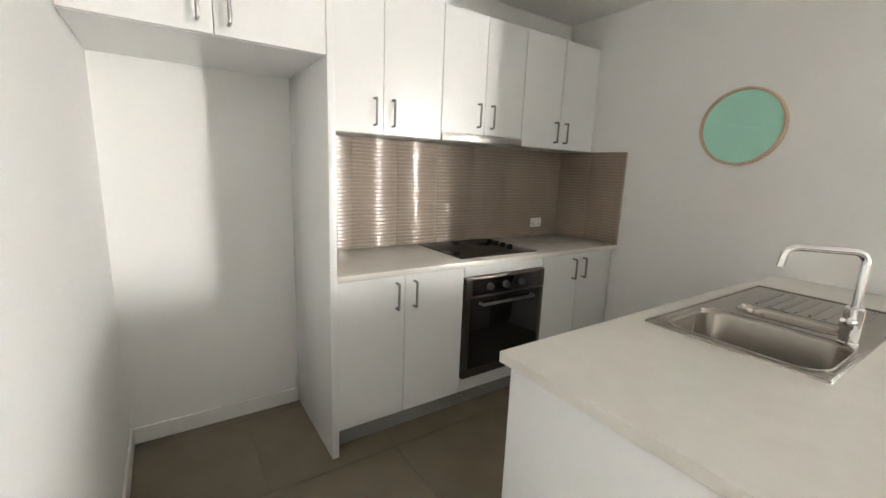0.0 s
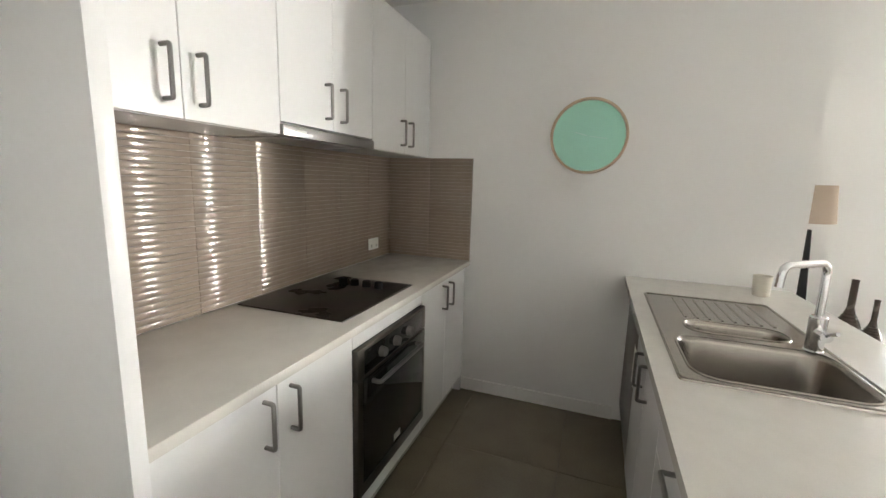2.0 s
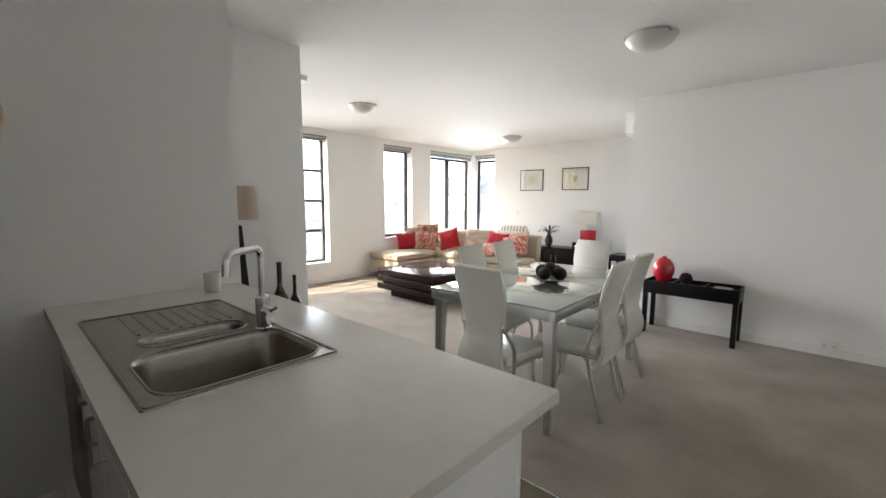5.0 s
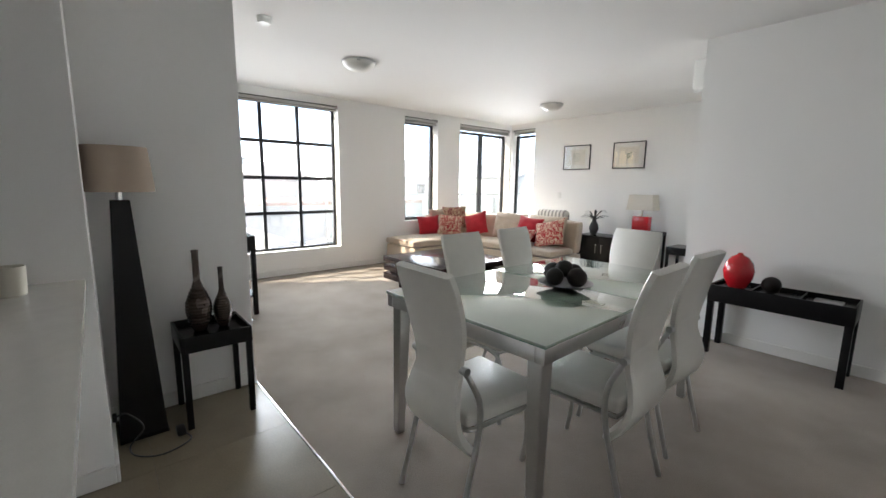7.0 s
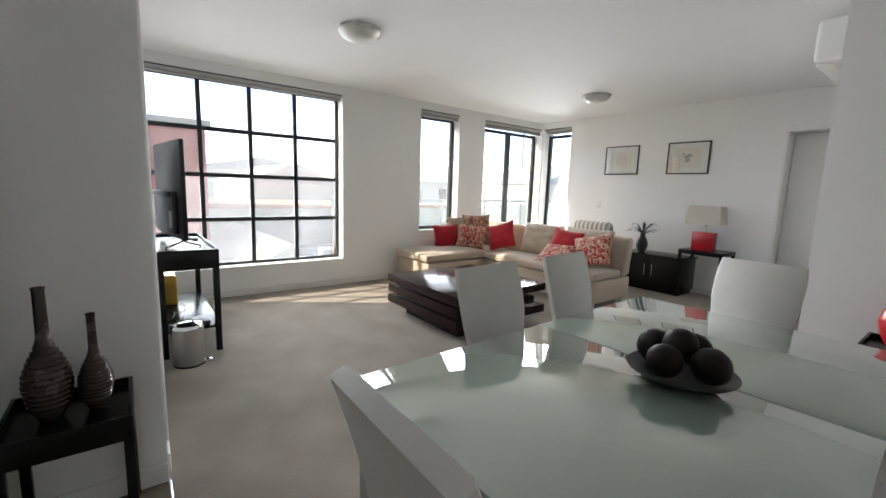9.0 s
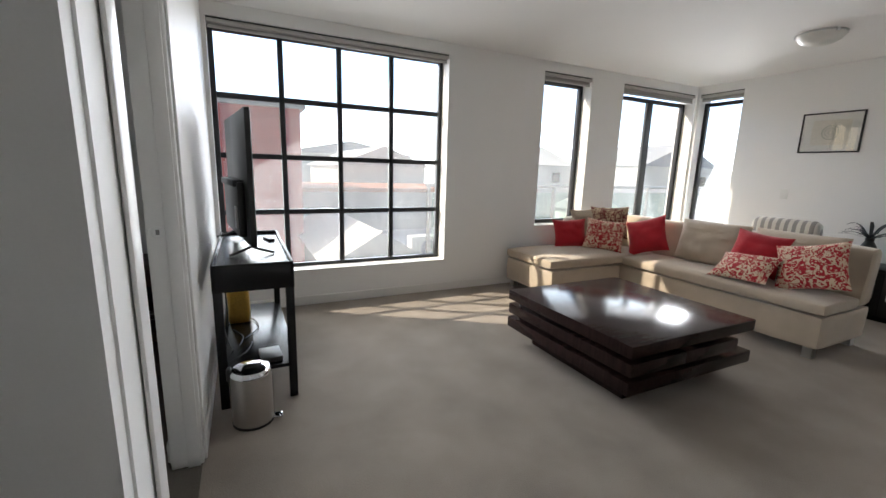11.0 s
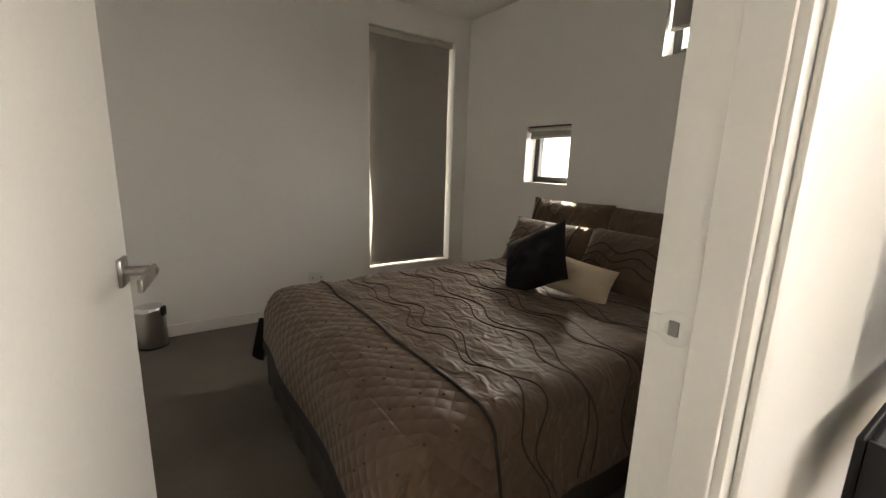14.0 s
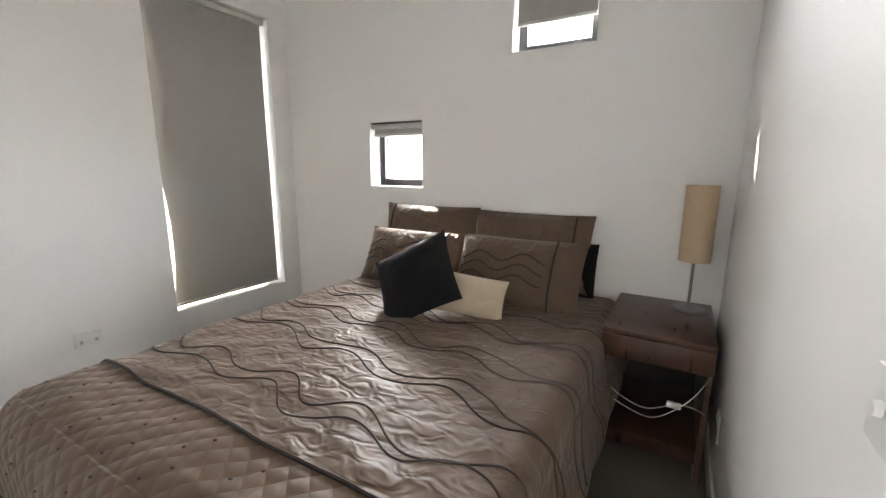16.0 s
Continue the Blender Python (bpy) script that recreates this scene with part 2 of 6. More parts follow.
M_wenge = mat("dark_wood", (0.022, 0.012, 0.011), 0.17, var=0.25, scale=5, fine=70, stretch=(12, 1, 1), rvar=0.04, spec=0.16)
M_blackwood = mat("black_wood", (0.009, 0.0085, 0.009), 0.24, var=0.07, scale=6, fine=140, rvar=0.04, spec=0.2)
M_sofa = mat("beige_suede", (0.46, 0.38, 0.29), 0.9, var=0.07, scale=6, fine=500, bump=0.35, sheen=0.4, spec=0.15)
M_leather = mat("white_leather", (0.72, 0.70, 0.65), 0.38, var=0.03, scale=10, fine=350, bump=0.15)
M_alu = mat("silver_metal", (0.56, 0.56, 0.55), 0.30, 1.0, var=0.03)
M_red = mat("red_cloth", (0.42, 0.018, 0.028), 0.85, var=0.1, scale=10, fine=500, bump=0.4, sheen=0.3, spec=0.15)
M_glass = glass("clear_glass")
M_wglass = glass("window_glass", (0.97, 0.985, 0.98), dust=0.07)
M_gtop = mat("frosted_green_glass", (0.33, 0.43, 0.345), 0.03, var=0.015, rvar=0.01, coat=1.0, spec=1.0)
M_gtop.node_tree.nodes["Principled BSDF"].inputs["Coat IOR"].default_value = 2.9
M_gedge = mat("glass_edge", (0.10, 0.20, 0.16), 0.1, var=0.05)
M_blind = mat("grey_blind_cloth", (0.34, 0.33, 0.31), 0.9, var=0.03, fine=600, bump=0.1, spec=0.1)
M_cassette = mat("blind_cassette", (0.46, 0.45, 0.42), 0.5, var=0.03)
M_shade = mat("lamp_shade_cloth", (0.40, 0.325, 0.26), 0.9, var=0.04, fine=500, bump=0.2, spec=0.1)
M_shade2 = mat("cream_shade_cloth", (0.66, 0.62, 0.55), 0.9, var=0.03, fine=500, bump=0.2, spec=0.1)
M_tan = mat("tan_paper_shade", (0.60, 0.46, 0.31), 0.8, var=0.05, fine=200, stretch=(1, 1, 0.2), spec=0.1)
M_opal = mat("opal_glass", (0.74, 0.73, 0.68), 0.35, var=0.02)
M_redgloss = mat("red_lacquer", (0.50, 0.012, 0.02), 0.18, var=0.06, coat=0.4)
M_bronze = mat("bronze_ceramic", (0.055, 0.038, 0.03), 0.26, 0.35, var=0.2, scale=12)
M_darkball = mat("dark_woven", (0.010, 0.007, 0.006), 0.5, var=0.3, scale=40, fine=160, bump=0.6, spec=0.25)
M_brown = mat("brown_walnut", (0.070, 0.032, 0.020), 0.30, var=0.18, scale=5, fine=60, stretch=(1, 9, 1))
M_quilt = mat("taupe_satin", (0.112, 0.072, 0.047), 0.48, var=0.08, scale=6, fine=420, bump=0.25, sheen=0.12, spec=0.35)
M_quilt_dark = mat("dark_piping", (0.018, 0.011, 0.009), 0.5, var=0.1)
M_stitch = mat("brown_stitching", (0.024, 0.014, 0.010), 0.6, var=0.1)
M_skirt = mat("bed_skirt_cloth", (0.038, 0.029, 0.024), 0.85, var=0.08, fine=400, bump=0.3)
M_black_cloth = mat("black_cloth", (0.007, 0.0065, 0.008), 0.8, var=0.15, scale=18, fine=400, bump=0.3, sheen=0.05, spec=0.2)
M_cream_cloth = mat("cream_cloth", (0.58, 0.47, 0.35), 0.85, var=0.05, fine=400, bump=0.4)
M_white_plastic = mat("white_plastic", (0.78, 0.78, 0.75), 0.3, var=0.01)
M_paper = mat("picture_paper", (0.74, 0.73, 0.68), 0.7, var=0.015)
M_ink = mat("sketch_ink", (0.36, 0.38, 0.30), 0.8, var=0.1)
M_leaf = mat("dark_leaf", (0.030, 0.036, 0.040), 0.45, var=0.2, fine=60)
M_gold = mat("gold_foil", (0.60, 0.36, 0.08), 0.35, 0.8, var=0.15)
M_cup = mat("cream_ceramic", (0.70, 0.66, 0.57), 0.3, var=0.02)
M_screen = mat("tv_screen", (0.008, 0.008, 0.009), 0.12, var=0.1)
M_greylabel = mat("grey_label", (0.45, 0.45, 0.42), 0.4, var=0.2, scale=30)


def patterned(name, a, b, kind, scale, lo=0.48, hi=0.52):
    """Cloth with a two-colour pattern: floral blots or straight stripes."""
    m = mat(name, a, 0.85, fine=450, bump=0.35, sheen=0.2, spec=0.15)
    N, Lk = m.node_tree.nodes, m.node_tree.links
    co = N.new("ShaderNodeTexCoord")
    if kind == "floral":
        n = N.new("ShaderNodeTexNoise")
        n.inputs["Scale"].default_value, n.inputs["Detail"].default_value, n.inputs["Distortion"].default_value = scale, 2.0, 2.2
        out = n.outputs["Fac"]
    else:
        n = N.new("ShaderNodeTexWave")
        n.wave_profile = "SIN"
        n.inputs["Scale"].default_value = scale
        out = n.outputs["Fac"]
    Lk.new(co.outputs["Object"], n.inputs["Vector"])
    r = N.new("ShaderNodeMapRange")
    r.inputs["From Min"].default_value, r.inputs["From Max"].default_value = lo, hi
    Lk.new(out, r.inputs[0])
    mx = N.new("ShaderNodeMix")
    mx.data_type = "RGBA"
    mx.inputs[6].default_value, mx.inputs[7].default_value = (*a, 1), (*b, 1)
    Lk.new(r.outputs[0], mx.inputs[0])
    Lk.new(mx.outputs[2], N["Principled BSDF"].inputs["Base Color"])
    return m


M_floral = patterned("red_floral_cloth", (0.38, 0.022, 0.03), (0.62, 0.47, 0.34), "floral", 22)
M_floral2 = patterned("brown_floral_cloth", (0.16, 0.025, 0.025), (0.52, 0.40, 0.27), "floral", 24)
M_stripe = patterned("striped_cloth", (0.62, 0.60, 0.55), (0.30, 0.29, 0.28), "stripe", 4.5)


def see_through_blind():
    """Roller-blind cloth that lets some daylight through."""
    m = mat("translucent_blind", (0.33, 0.32, 0.30), 0.9, var=0.03, fine=600, bump=0.1, spec=0.1)
    N, Lk = m.node_tree.nodes, m.node_tree.links
    t, mx = N.new("ShaderNodeBsdfTranslucent"), N.new("ShaderNodeMixShader")
    t.inputs[0].default_value = (0.5, 0.48, 0.44, 1)
    mx.inputs[0].default_value = 0.006
    Lk.new(N["Principled BSDF"].outputs[0], mx.inputs[1])
    Lk.new(t.outputs[0], mx.inputs[2])
    Lk.new(mx.outputs[0], N["Material Output"].inputs[0])
    return m


M_tblind = see_through_blind()


def quilted():
    """Satin with stitched diamonds."""
    m = mat("quilted_satin", (0.112, 0.071, 0.046), 0.5, var=0.08, scale=6, fine=420, sheen=0.12, spec=0.3)
    N, Lk = m.node_tree.nodes, m.node_tree.links
    co = N.new("ShaderNodeTexCoord")
    hs = []
    for ang in (45, -45):
        mp = N.new("ShaderNodeMapping")
        mp.inputs["Rotation"].default_value = (0, 0, radians(ang))
        w = N.new("ShaderNodeTexWave")
        w.inputs["Scale"].default_value = 6.6
        Lk.new(co.outputs["UV"], mp.inputs[0])
        Lk.new(mp.outputs[0], w.inputs["Vector"])
        hs.append(w.outputs["Fac"])
    mul = N.new("ShaderNodeMath")
    mul.operation = "MULTIPLY"
    Lk.new(hs[0], mul.inputs[0])
    Lk.new(hs[1], mul.inputs[1])
    pw = N.new("ShaderNodeMath")
    pw.operation = "POWER"
    pw.inputs[1].default_value = 0.45
    Lk.new(mul.outputs[0], pw.inputs[0])
    bp = N.new("ShaderNodeBump")
    bp.inputs["Strength"].default_value, bp.inputs["Distance"].default_value = 0.5, 0.009
    Lk.new(pw.outputs[0], bp.inputs["Height"])
    Lk.new(bp.outputs[0], N["Principled BSDF"].inputs["Normal"])
    return m


M_diamond = quilted()


def puckers(m):
    """Crumpled relief of quilted satin."""
    N, Lk = m.node_tree.nodes, m.node_tree.links
    co, mp, n = N.new("ShaderNodeTexCoord"), N.new("ShaderNodeMapping"), N.new("ShaderNodeTexNoise")
    mp.inputs["Scale"].default_value = (1.6, 1.0, 1.0)
    n.inputs["Scale"].default_value, n.inputs["Detail"].default_value, n.inputs["Distortion"].default_value = 13.0, 1.4, 0.9
    bp = N.new("ShaderNodeBump")
    bp.inputs["Strength"].default_value, bp.inputs["Distance"].default_value = 0.75, 0.022
    Lk.new(co.outputs["Object"], mp.inputs[0])
    Lk.new(mp.outputs[0], n.inputs["Vector"])
    Lk.new(n.outputs["Fac"], bp.inputs["Height"])
    Lk.new(bp.outputs[0], N["Principled BSDF"].inputs["Normal"])


puckers(M_quilt)


def brick_red():
    return mat("red_render", (0.52, 0.16, 0.14), 0.9, var=0.1, scale=0.6, fine=6)


M_redwall = brick_red()
M_roof = mat("grey_roof", (0.34, 0.34, 0.36), 0.8, var=0.12, scale=0.8, fine=8)
M_roof2 = mat("pale_roof", (0.52, 0.50, 0.47), 0.7, var=0.08, scale=0.5, fine=6)
M_orange = mat("terracotta_band", (0.40, 0.17, 0.10), 0.9, var=0.1, scale=0.8, fine=5)
M_whitewall = mat("white_render", (0.62, 0.60, 0.56), 0.85, var=0.06, scale=0.4, fine=5)
M_ground = mat("distant_ground", (0.22, 0.22, 0.21), 0.95, var=0.2, scale=0.05, fine=0.8)
M_bglass = glass("green_balcony_glass", (0.80, 0.90, 0.86))
M_steelrail = mat("rail_steel", (0.30, 0.30, 0.30), 0.4, 0.9, var=0.05)
M_tree = mat("foliage", (0.05, 0.07, 0.035), 0.8, var=0.4, scale=2, fine=9)
# ---- structure ----
H = 2.50


def structure(name, bm, material, label):
    return tagged(part(name, bm, material, flat=True), label, "structure", kind="structure")


structure("wall_north", slab_with_holes("y", 2.30, 2.42, 0.115, 3.16, 0, H, []), M_wall, "matt white painted plaster wall behind the kitchen")
structure("wall_kitchen_west", slab_with_holes("x", 0.235, 0.115, -0.4, 2.30, 0, H, []), M_wall, "matt white painted wall beside the fridge recess")
structure("wall_clock", slab_with_holes("x", 3.16, 3.30, -0.04, 2.42, 0, H, []), M_wall, "white painted wall that carries the clock")
structure("wall_lamp_recess", slab_with_holes("y", -0.04, 0.08, 3.30, 3.743, 0, H, []), M_wall, "white painted return wall behind the floor lamp")
structure("wall_lamp", slab_with_holes("x", 3.743, 3.80, -0.772, 2.42, 0, H, []), M_wall, "white painted wall behind the side table")
DOOR = (3.945, 4.812, 0.0, 2.09)
structure("wall_bedroom_south", slab_with_holes("y", -0.778, -0.653, 3.945, 6.795, 0, H, [DOOR]), M_wall, "white painted wall with the open bedroom doorway")
structure("wall_nib", box(3.80, 3.945, -0.778, -0.668, 0, H), M_wall, "short white painted wall end beside the doorway")
structure("wall_bedroom_north", slab_with_holes("y", 2.297, 2.51, 3.743, 6.88, 0, H, [(5.671, 6.505, 0.316, 2.288)]), M_wall, "white painted bedroom wall with a tall window")
structure("wall_bedroom_east", slab_with_holes("x", 6.667, 6.88, -0.652, 2.297, 0, H, [(1.066, 1.501, 1.107, 1.539), (0.017, 0.466, 1.87, 2.36)]), M_wall, "white painted bedroom wall with two small square windows")
WA, WB, WC = (-2.905, -0.810, 0.325, 2.395), (-4.798, -4.087, 0.654, 2.395), (-6.71, -5.321, 0.0, 2.395)
WD = (6.193, 6.76, 0.0, 2.395)
structure("wall_east", slab_with_holes("x", 6.795, 7.05, -6.745, -0.63, 0, H, [WA, WB, WC]), M_wall, "white painted living room wall with dark-framed windows")
structure("wall_south", slab_with_holes("y", -6.745, -6.995, 2.10, 6.795, 0, H, [WD, (2.45, 3.28, 0, 2.08)]), M_wall, "white painted living room wall that carries two pictures")
structure("wall_corner_post", box(6.797, 7.05, -6.995, -6.747, 0, H), M_wall, "white painted corner post between the windows")
structure("wall_console", slab_with_holes("y", -4.05, -4.17, -1.42, 2.40, 0, H, []), M_wall, "white painted wall behind the low console")
structure("wall_console_end", slab_with_holes("x", 2.40, 2.28, -6.745, -4.17, 0, H, []), M_wall, "white painted return wall at the end of the dining space")
structure("wall_west", slab_with_holes("x", -1.30, -1.42, -4.05, -0.4, 0, H, []), M_wall, "white painted wall closing the hall")
structure("wall_hall", slab_with_holes("y", -0.40, -0.28, -1.42, 0.115, 0, H, []), M_wall, "white painted wall of the entrance")
structure("wall_passage_end", slab_with_holes("y", -7.9, -8.0, 2.1, 3.6, 0, H, []), M_wall, "white painted wall at the end of the dim passage")
structure("wall_passage_west", slab_with_holes("x", 2.3, 2.2, -7.9, -6.995, 0, H, []), M_wall, "white painted side wall of the dim passage")
structure("wall_passage_east", slab_with_holes("x", 3.4, 3.5, -7.9, -6.995, 0, H, []), M_wall, "white painted side wall of the dim passage")
structure("ceiling", box(-1.42, 7.05, -8.0, 2.66, H, H + 0.15), M_ceil, "matt white plaster ceiling")
structure("floor_base", box(-1.5, 7.05, -8.0, 2.66, -0.2, -0.014), M_grout, "concrete slab and grout under the floors")
structure("floor_carpet_living", box(-1.3, 6.795, -8.0, -0.775, -0.014, 0.0), M_carpet, "grey-beige cut pile carpet, slightly trodden")
structure("floor_carpet_bedroom", box(3.80, 6.667, -0.775, 2.297, -0.014, -0.001), M_carpet_shaded, "cut pile carpet running on into the bedroom, its colour darkened for the shade there")
structure("trim_threshold", box(-1.3, 3.743, -0.784, -0.772, -0.014, 0.004, bevel=0.003), M_chrome, "thin metal strip between tiles and carpet")


def baseboard(x0, x1, y0, y1, h=0.085):
    bm = box(x0, x1, y0, y1, 0.0, h, bevel=0.004)
    structure("baseboard", bm, M_trim, "low white gloss skirting board along the wall")


for a in ((0.235, 1.03, 2.287, 2.30), (0.235, 0.248, -0.4, 2.287), (3.147, 3.16, 0.76, 1.78), (3.147, 3.16, -0.04, 0.14), (3.147, 3.73, -0.053, -0.04),
          (3.73, 3.743, -0.777, -0.053), (3.80, 3.919, -0.790, -0.778), (4.83, 6.782, -0.791, -0.778), (6.782, 6.795, -5.321, -0.791), (3.30, 6.193, -6.745, -6.732),
          (-1.3, 2.40, -4.05, -4.037), (2.40, 2.413, -6.745, -4.037), (3.813, 6.654, 2.284, 2.297), (6.654, 6.667, -0.652, 2.297), (4.83, 6.654, -0.653, -0.640), (3.80, 3.813, -0.55, 2.284)):
    baseboard(*a)


# ---- windows ----
def pane(parent, bm, name="pane"):
    p = part(name, bm, M_wglass, parent)
    p.visible_shadow = False
    return p


def window(name, axis, plane, u0, u1, z0, z1, cols, rows, label, bar=0.045, depth=0.05, fw=0.05):
    """A dark metal window with its bars and panes; plane: the middle of its depth."""
    w = tagged(new(name), label, "window", kind="structure")

    def bx(ua, ub, za, zb, d=depth, bevel=0.004):
        lo, hi = plane - d / 2, plane + d / 2
        return box(lo, hi, ua, ub, za, zb, bevel=bevel, seg=1) if axis == "x" else box(ua, ub, lo, hi, za, zb, bevel=bevel, seg=1)

    part("frame_side", bx(u0, u0 + fw, z0, z1), M_frame, w)
    part("frame_side", bx(u1 - fw, u1, z0, z1), M_frame, w)
    part("frame_sill", bx(u0 + fw, u1 - fw, z0, z0 + fw), M_frame, w)
    part("frame_head", bx(u0 + fw, u1 - fw, z1 - fw, z1), M_frame, w)
    a, b, c, d = u0 + fw, u1 - fw, z0 + fw, z1 - fw
    pu, pz = (b - a) / cols, (d - c) / rows
    for i in range(1, cols):
        part("mullion", bx(a + i * pu - bar / 2, a + i * pu + bar / 2, c, d, depth - 0.006), M_frame, w)
    for j in range(1, rows):
        part("transom", bx(a, b, c + j * pz - bar / 2, c + j * pz + bar / 2, depth - 0.012), M_frame, w)
    for i in range(cols):
        for j in range(rows):
            pane(w, bx(a + i * pu + bar / 2 - 0.008, a + (i + 1) * pu - bar / 2 + 0.008, c + j * pz + bar / 2 - 0.008, c + (j + 1) * pz - bar / 2 + 0.008, 0.006, 0))
    return w


def sill(x0, x1, y0, y1, z):
    structure("window_sill", box(x0, x1, y0, y1, z, z + 0.014, bevel=0.004), M_trim, "white painted window sill board")


window("window_1", "x", 6.97, WA[0], WA[1], WA[2] + 0.006, 2.375, 4, 4, "large black metal grid window of sixteen panes", fw=0.04)
sill(6.785, 6.945, WA[0] + 0.002, WA[1] - 0.002, WA[2] + 0.001)
window("window_2", "x", 6.97, WB[0], WB[1], WB[2] + 0.016, 2.34, 1, 1, "tall narrow black framed window", bar=0.06)
sill(6.785, 6.945, WB[0] + 0.002, WB[1] - 0.002, WB[2] + 0.001)
window("window_3", "x", 6.97, WC[0], WC[1], 0.002, 2.29, 2, 1, "black framed glazed balcony doors", bar=0.11)
window("window_4", "y", -6.895, WD[0], WD[1], 0.002, 2.29, 1, 1, "black framed full-height corner window")
window("window_5", "x", 6.795, 1.066, 1.501, 1.107, 1.539, 1, 1, "small square black framed bedroom window")
window("window_6", "x", 6.795, 0.017, 0.466, 1.87, 2.36, 1, 1, "small high black framed bedroom window")
window("window_7", "y", 2.46, 5.671, 6.505, 0.316, 2.288, 1, 1, "tall bedroom window behind a roller blind")


def roller_blind(axis, face, u0, u1, ztop, drop, depth=0.075, cloth=None, sign=1):
    """A blind cassette at the head of an opening with the cloth let down by drop."""
    b = thing("roller_blind", "grey roller blind rolled up at the window head" if drop < 0.2 else "grey roller blind let down over the window", "blind")

    def bx(wa, wb, ua, ub, za, zb, bevel=0.004):
        wa, wb = sorted((face + sign * wa, face + sign * wb))
        return box(wa, wb, ua, ub, za, zb, bevel=bevel) if axis == "x" else box(ua, ub, wa, wb, za, zb, bevel=bevel)

    part("cassette", bx(0.004, depth, u0 + 0.004, u1 - 0.004, ztop - 0.045, ztop - 0.012, 0.01), M_cassette, b)
    part("fascia_rail", bx(0.010, depth - 0.01, u0 + 0.006, u1 - 0.006, ztop - 0.012, ztop - 0.001, 0.002), M_frame, b, "dark thin top rail")
    part("cloth", bx(depth * 0.5, depth * 0.5 + 0.003, u0 + 0.012, u1 - 0.012, ztop - 0.045 - drop, ztop - 0.045, 0), cloth or M_blind, b)
    part("bottom_rail", bx(depth * 0.5 - 0.008, depth * 0.5 + 0.011, u0 + 0.012, u1 - 0.012, ztop - 0.065 - drop, ztop - 0.045 - drop, 0.004), M_cassette, b)
    return b


roller_blind("x", 6.795, WA[0], WA[1], 2.395, 0.012)
roller_blind("x", 6.795, WB[0], WB[1], 2.395, 0.03)
roller_blind("x", 6.795, WC[0], WC[1], 2.395, 0.05)
roller_blind("y", -6.745, WD[0], WD[1], 2.395, 0.03, sign=-1)
roller_blind("x", 6.667, 1.066, 1.501, 1.539, 0.03)
roller_blind("x", 6.667, 0.017, 0.466, 2.36, 0.29, cloth=M_tblind)
bl = thing("roller_blind", "grey roller blind let down over the tall window", "blind")
bm = bmesh.new()
n = 24
cols = []
for i in range(n + 1):
    f = i / n
    y = 2.352 + 0.010 * math.sin(f * 6.0) * (0.3 + 0.7 * abs(f - 0.5) * 2)
    cols.append([bm.verts.new((5.690 + f * 0.785 + (1 - f) ** 3 * 0.030 * math.sin(min(1.0, k / 5) * math.pi), y + (0.012 * k / 11) * math.sin(f * 5 + k * 0.4), 0.347 + k * (2.241 - 0.347) / 11)) for k in range(12)])
for a, b in zip(cols, cols[1:]):
    for k in range(11):
        bm.faces.new((a[k], b[k], b[k + 1], a[k + 1]))
shell(bm, 0.002)
part("cloth", bm, M_blind, bl)
part("roller_tube", box(5.674, 6.502, 2.327, 2.377, 2.239, 2.285, bevel=0.015), M_cassette, bl)
part("bottom_rail", box(5.686, 6.481, 2.34, 2.372, 0.331, 0.349, bevel=0.004), M_cassette, bl)


# ---- outside ----
for nm, a in (("backdrop_sky_east", (120, 120.2, -130, 200, -12, 60)), ("backdrop_sky_south", (-60, 119, -130.2, -130, -12, 60))):
    structure(nm, box(*a), None, "bright hazy white sky behind the roofs")
sky_m = bpy.data.materials.new("bright_haze")
sky_m.use_nodes = True
sn, sl = sky_m.node_tree.nodes, sky_m.node_tree.links
em, sc, sx, sr_ = sn.new("ShaderNodeEmission"), sn.new("ShaderNodeTexCoord"), sn.new("ShaderNodeSeparateXYZ"), sn.new("ShaderNodeValToRGB")
sm_ = sn.new("ShaderNodeMapRange")
sm_.inputs["From Min"].default_value, sm_.inputs["From Max"].default_value = 0.0, 22.0
sr_.color_ramp.elements[0].color, sr_.color_ramp.elements[1].color = (1.0, 0.98, 0.95, 1), (0.50, 0.70, 1.0, 1)
sl.new(sc.outputs["Object"], sx.inputs[0])
sl.new(sx.outputs["Z"], sm_.inputs[0])
sl.new(sm_.outputs[0], sr_.inputs[0])
sl.new(sr_.outputs[0], em.inputs[0])
em.inputs[1].default_value = 3.0
sl.new(em.outputs[0], sn["Material Output"].inputs[0])
for nm in ("backdrop_sky_east", "backdrop_sky_south"):
    bpy.data.objects[nm].data.materials.append(sky_m)
structure("ground", box(-400, 400, -400, 400, -7.2, -7.0), M_ground, "streets and yards far below the windows")


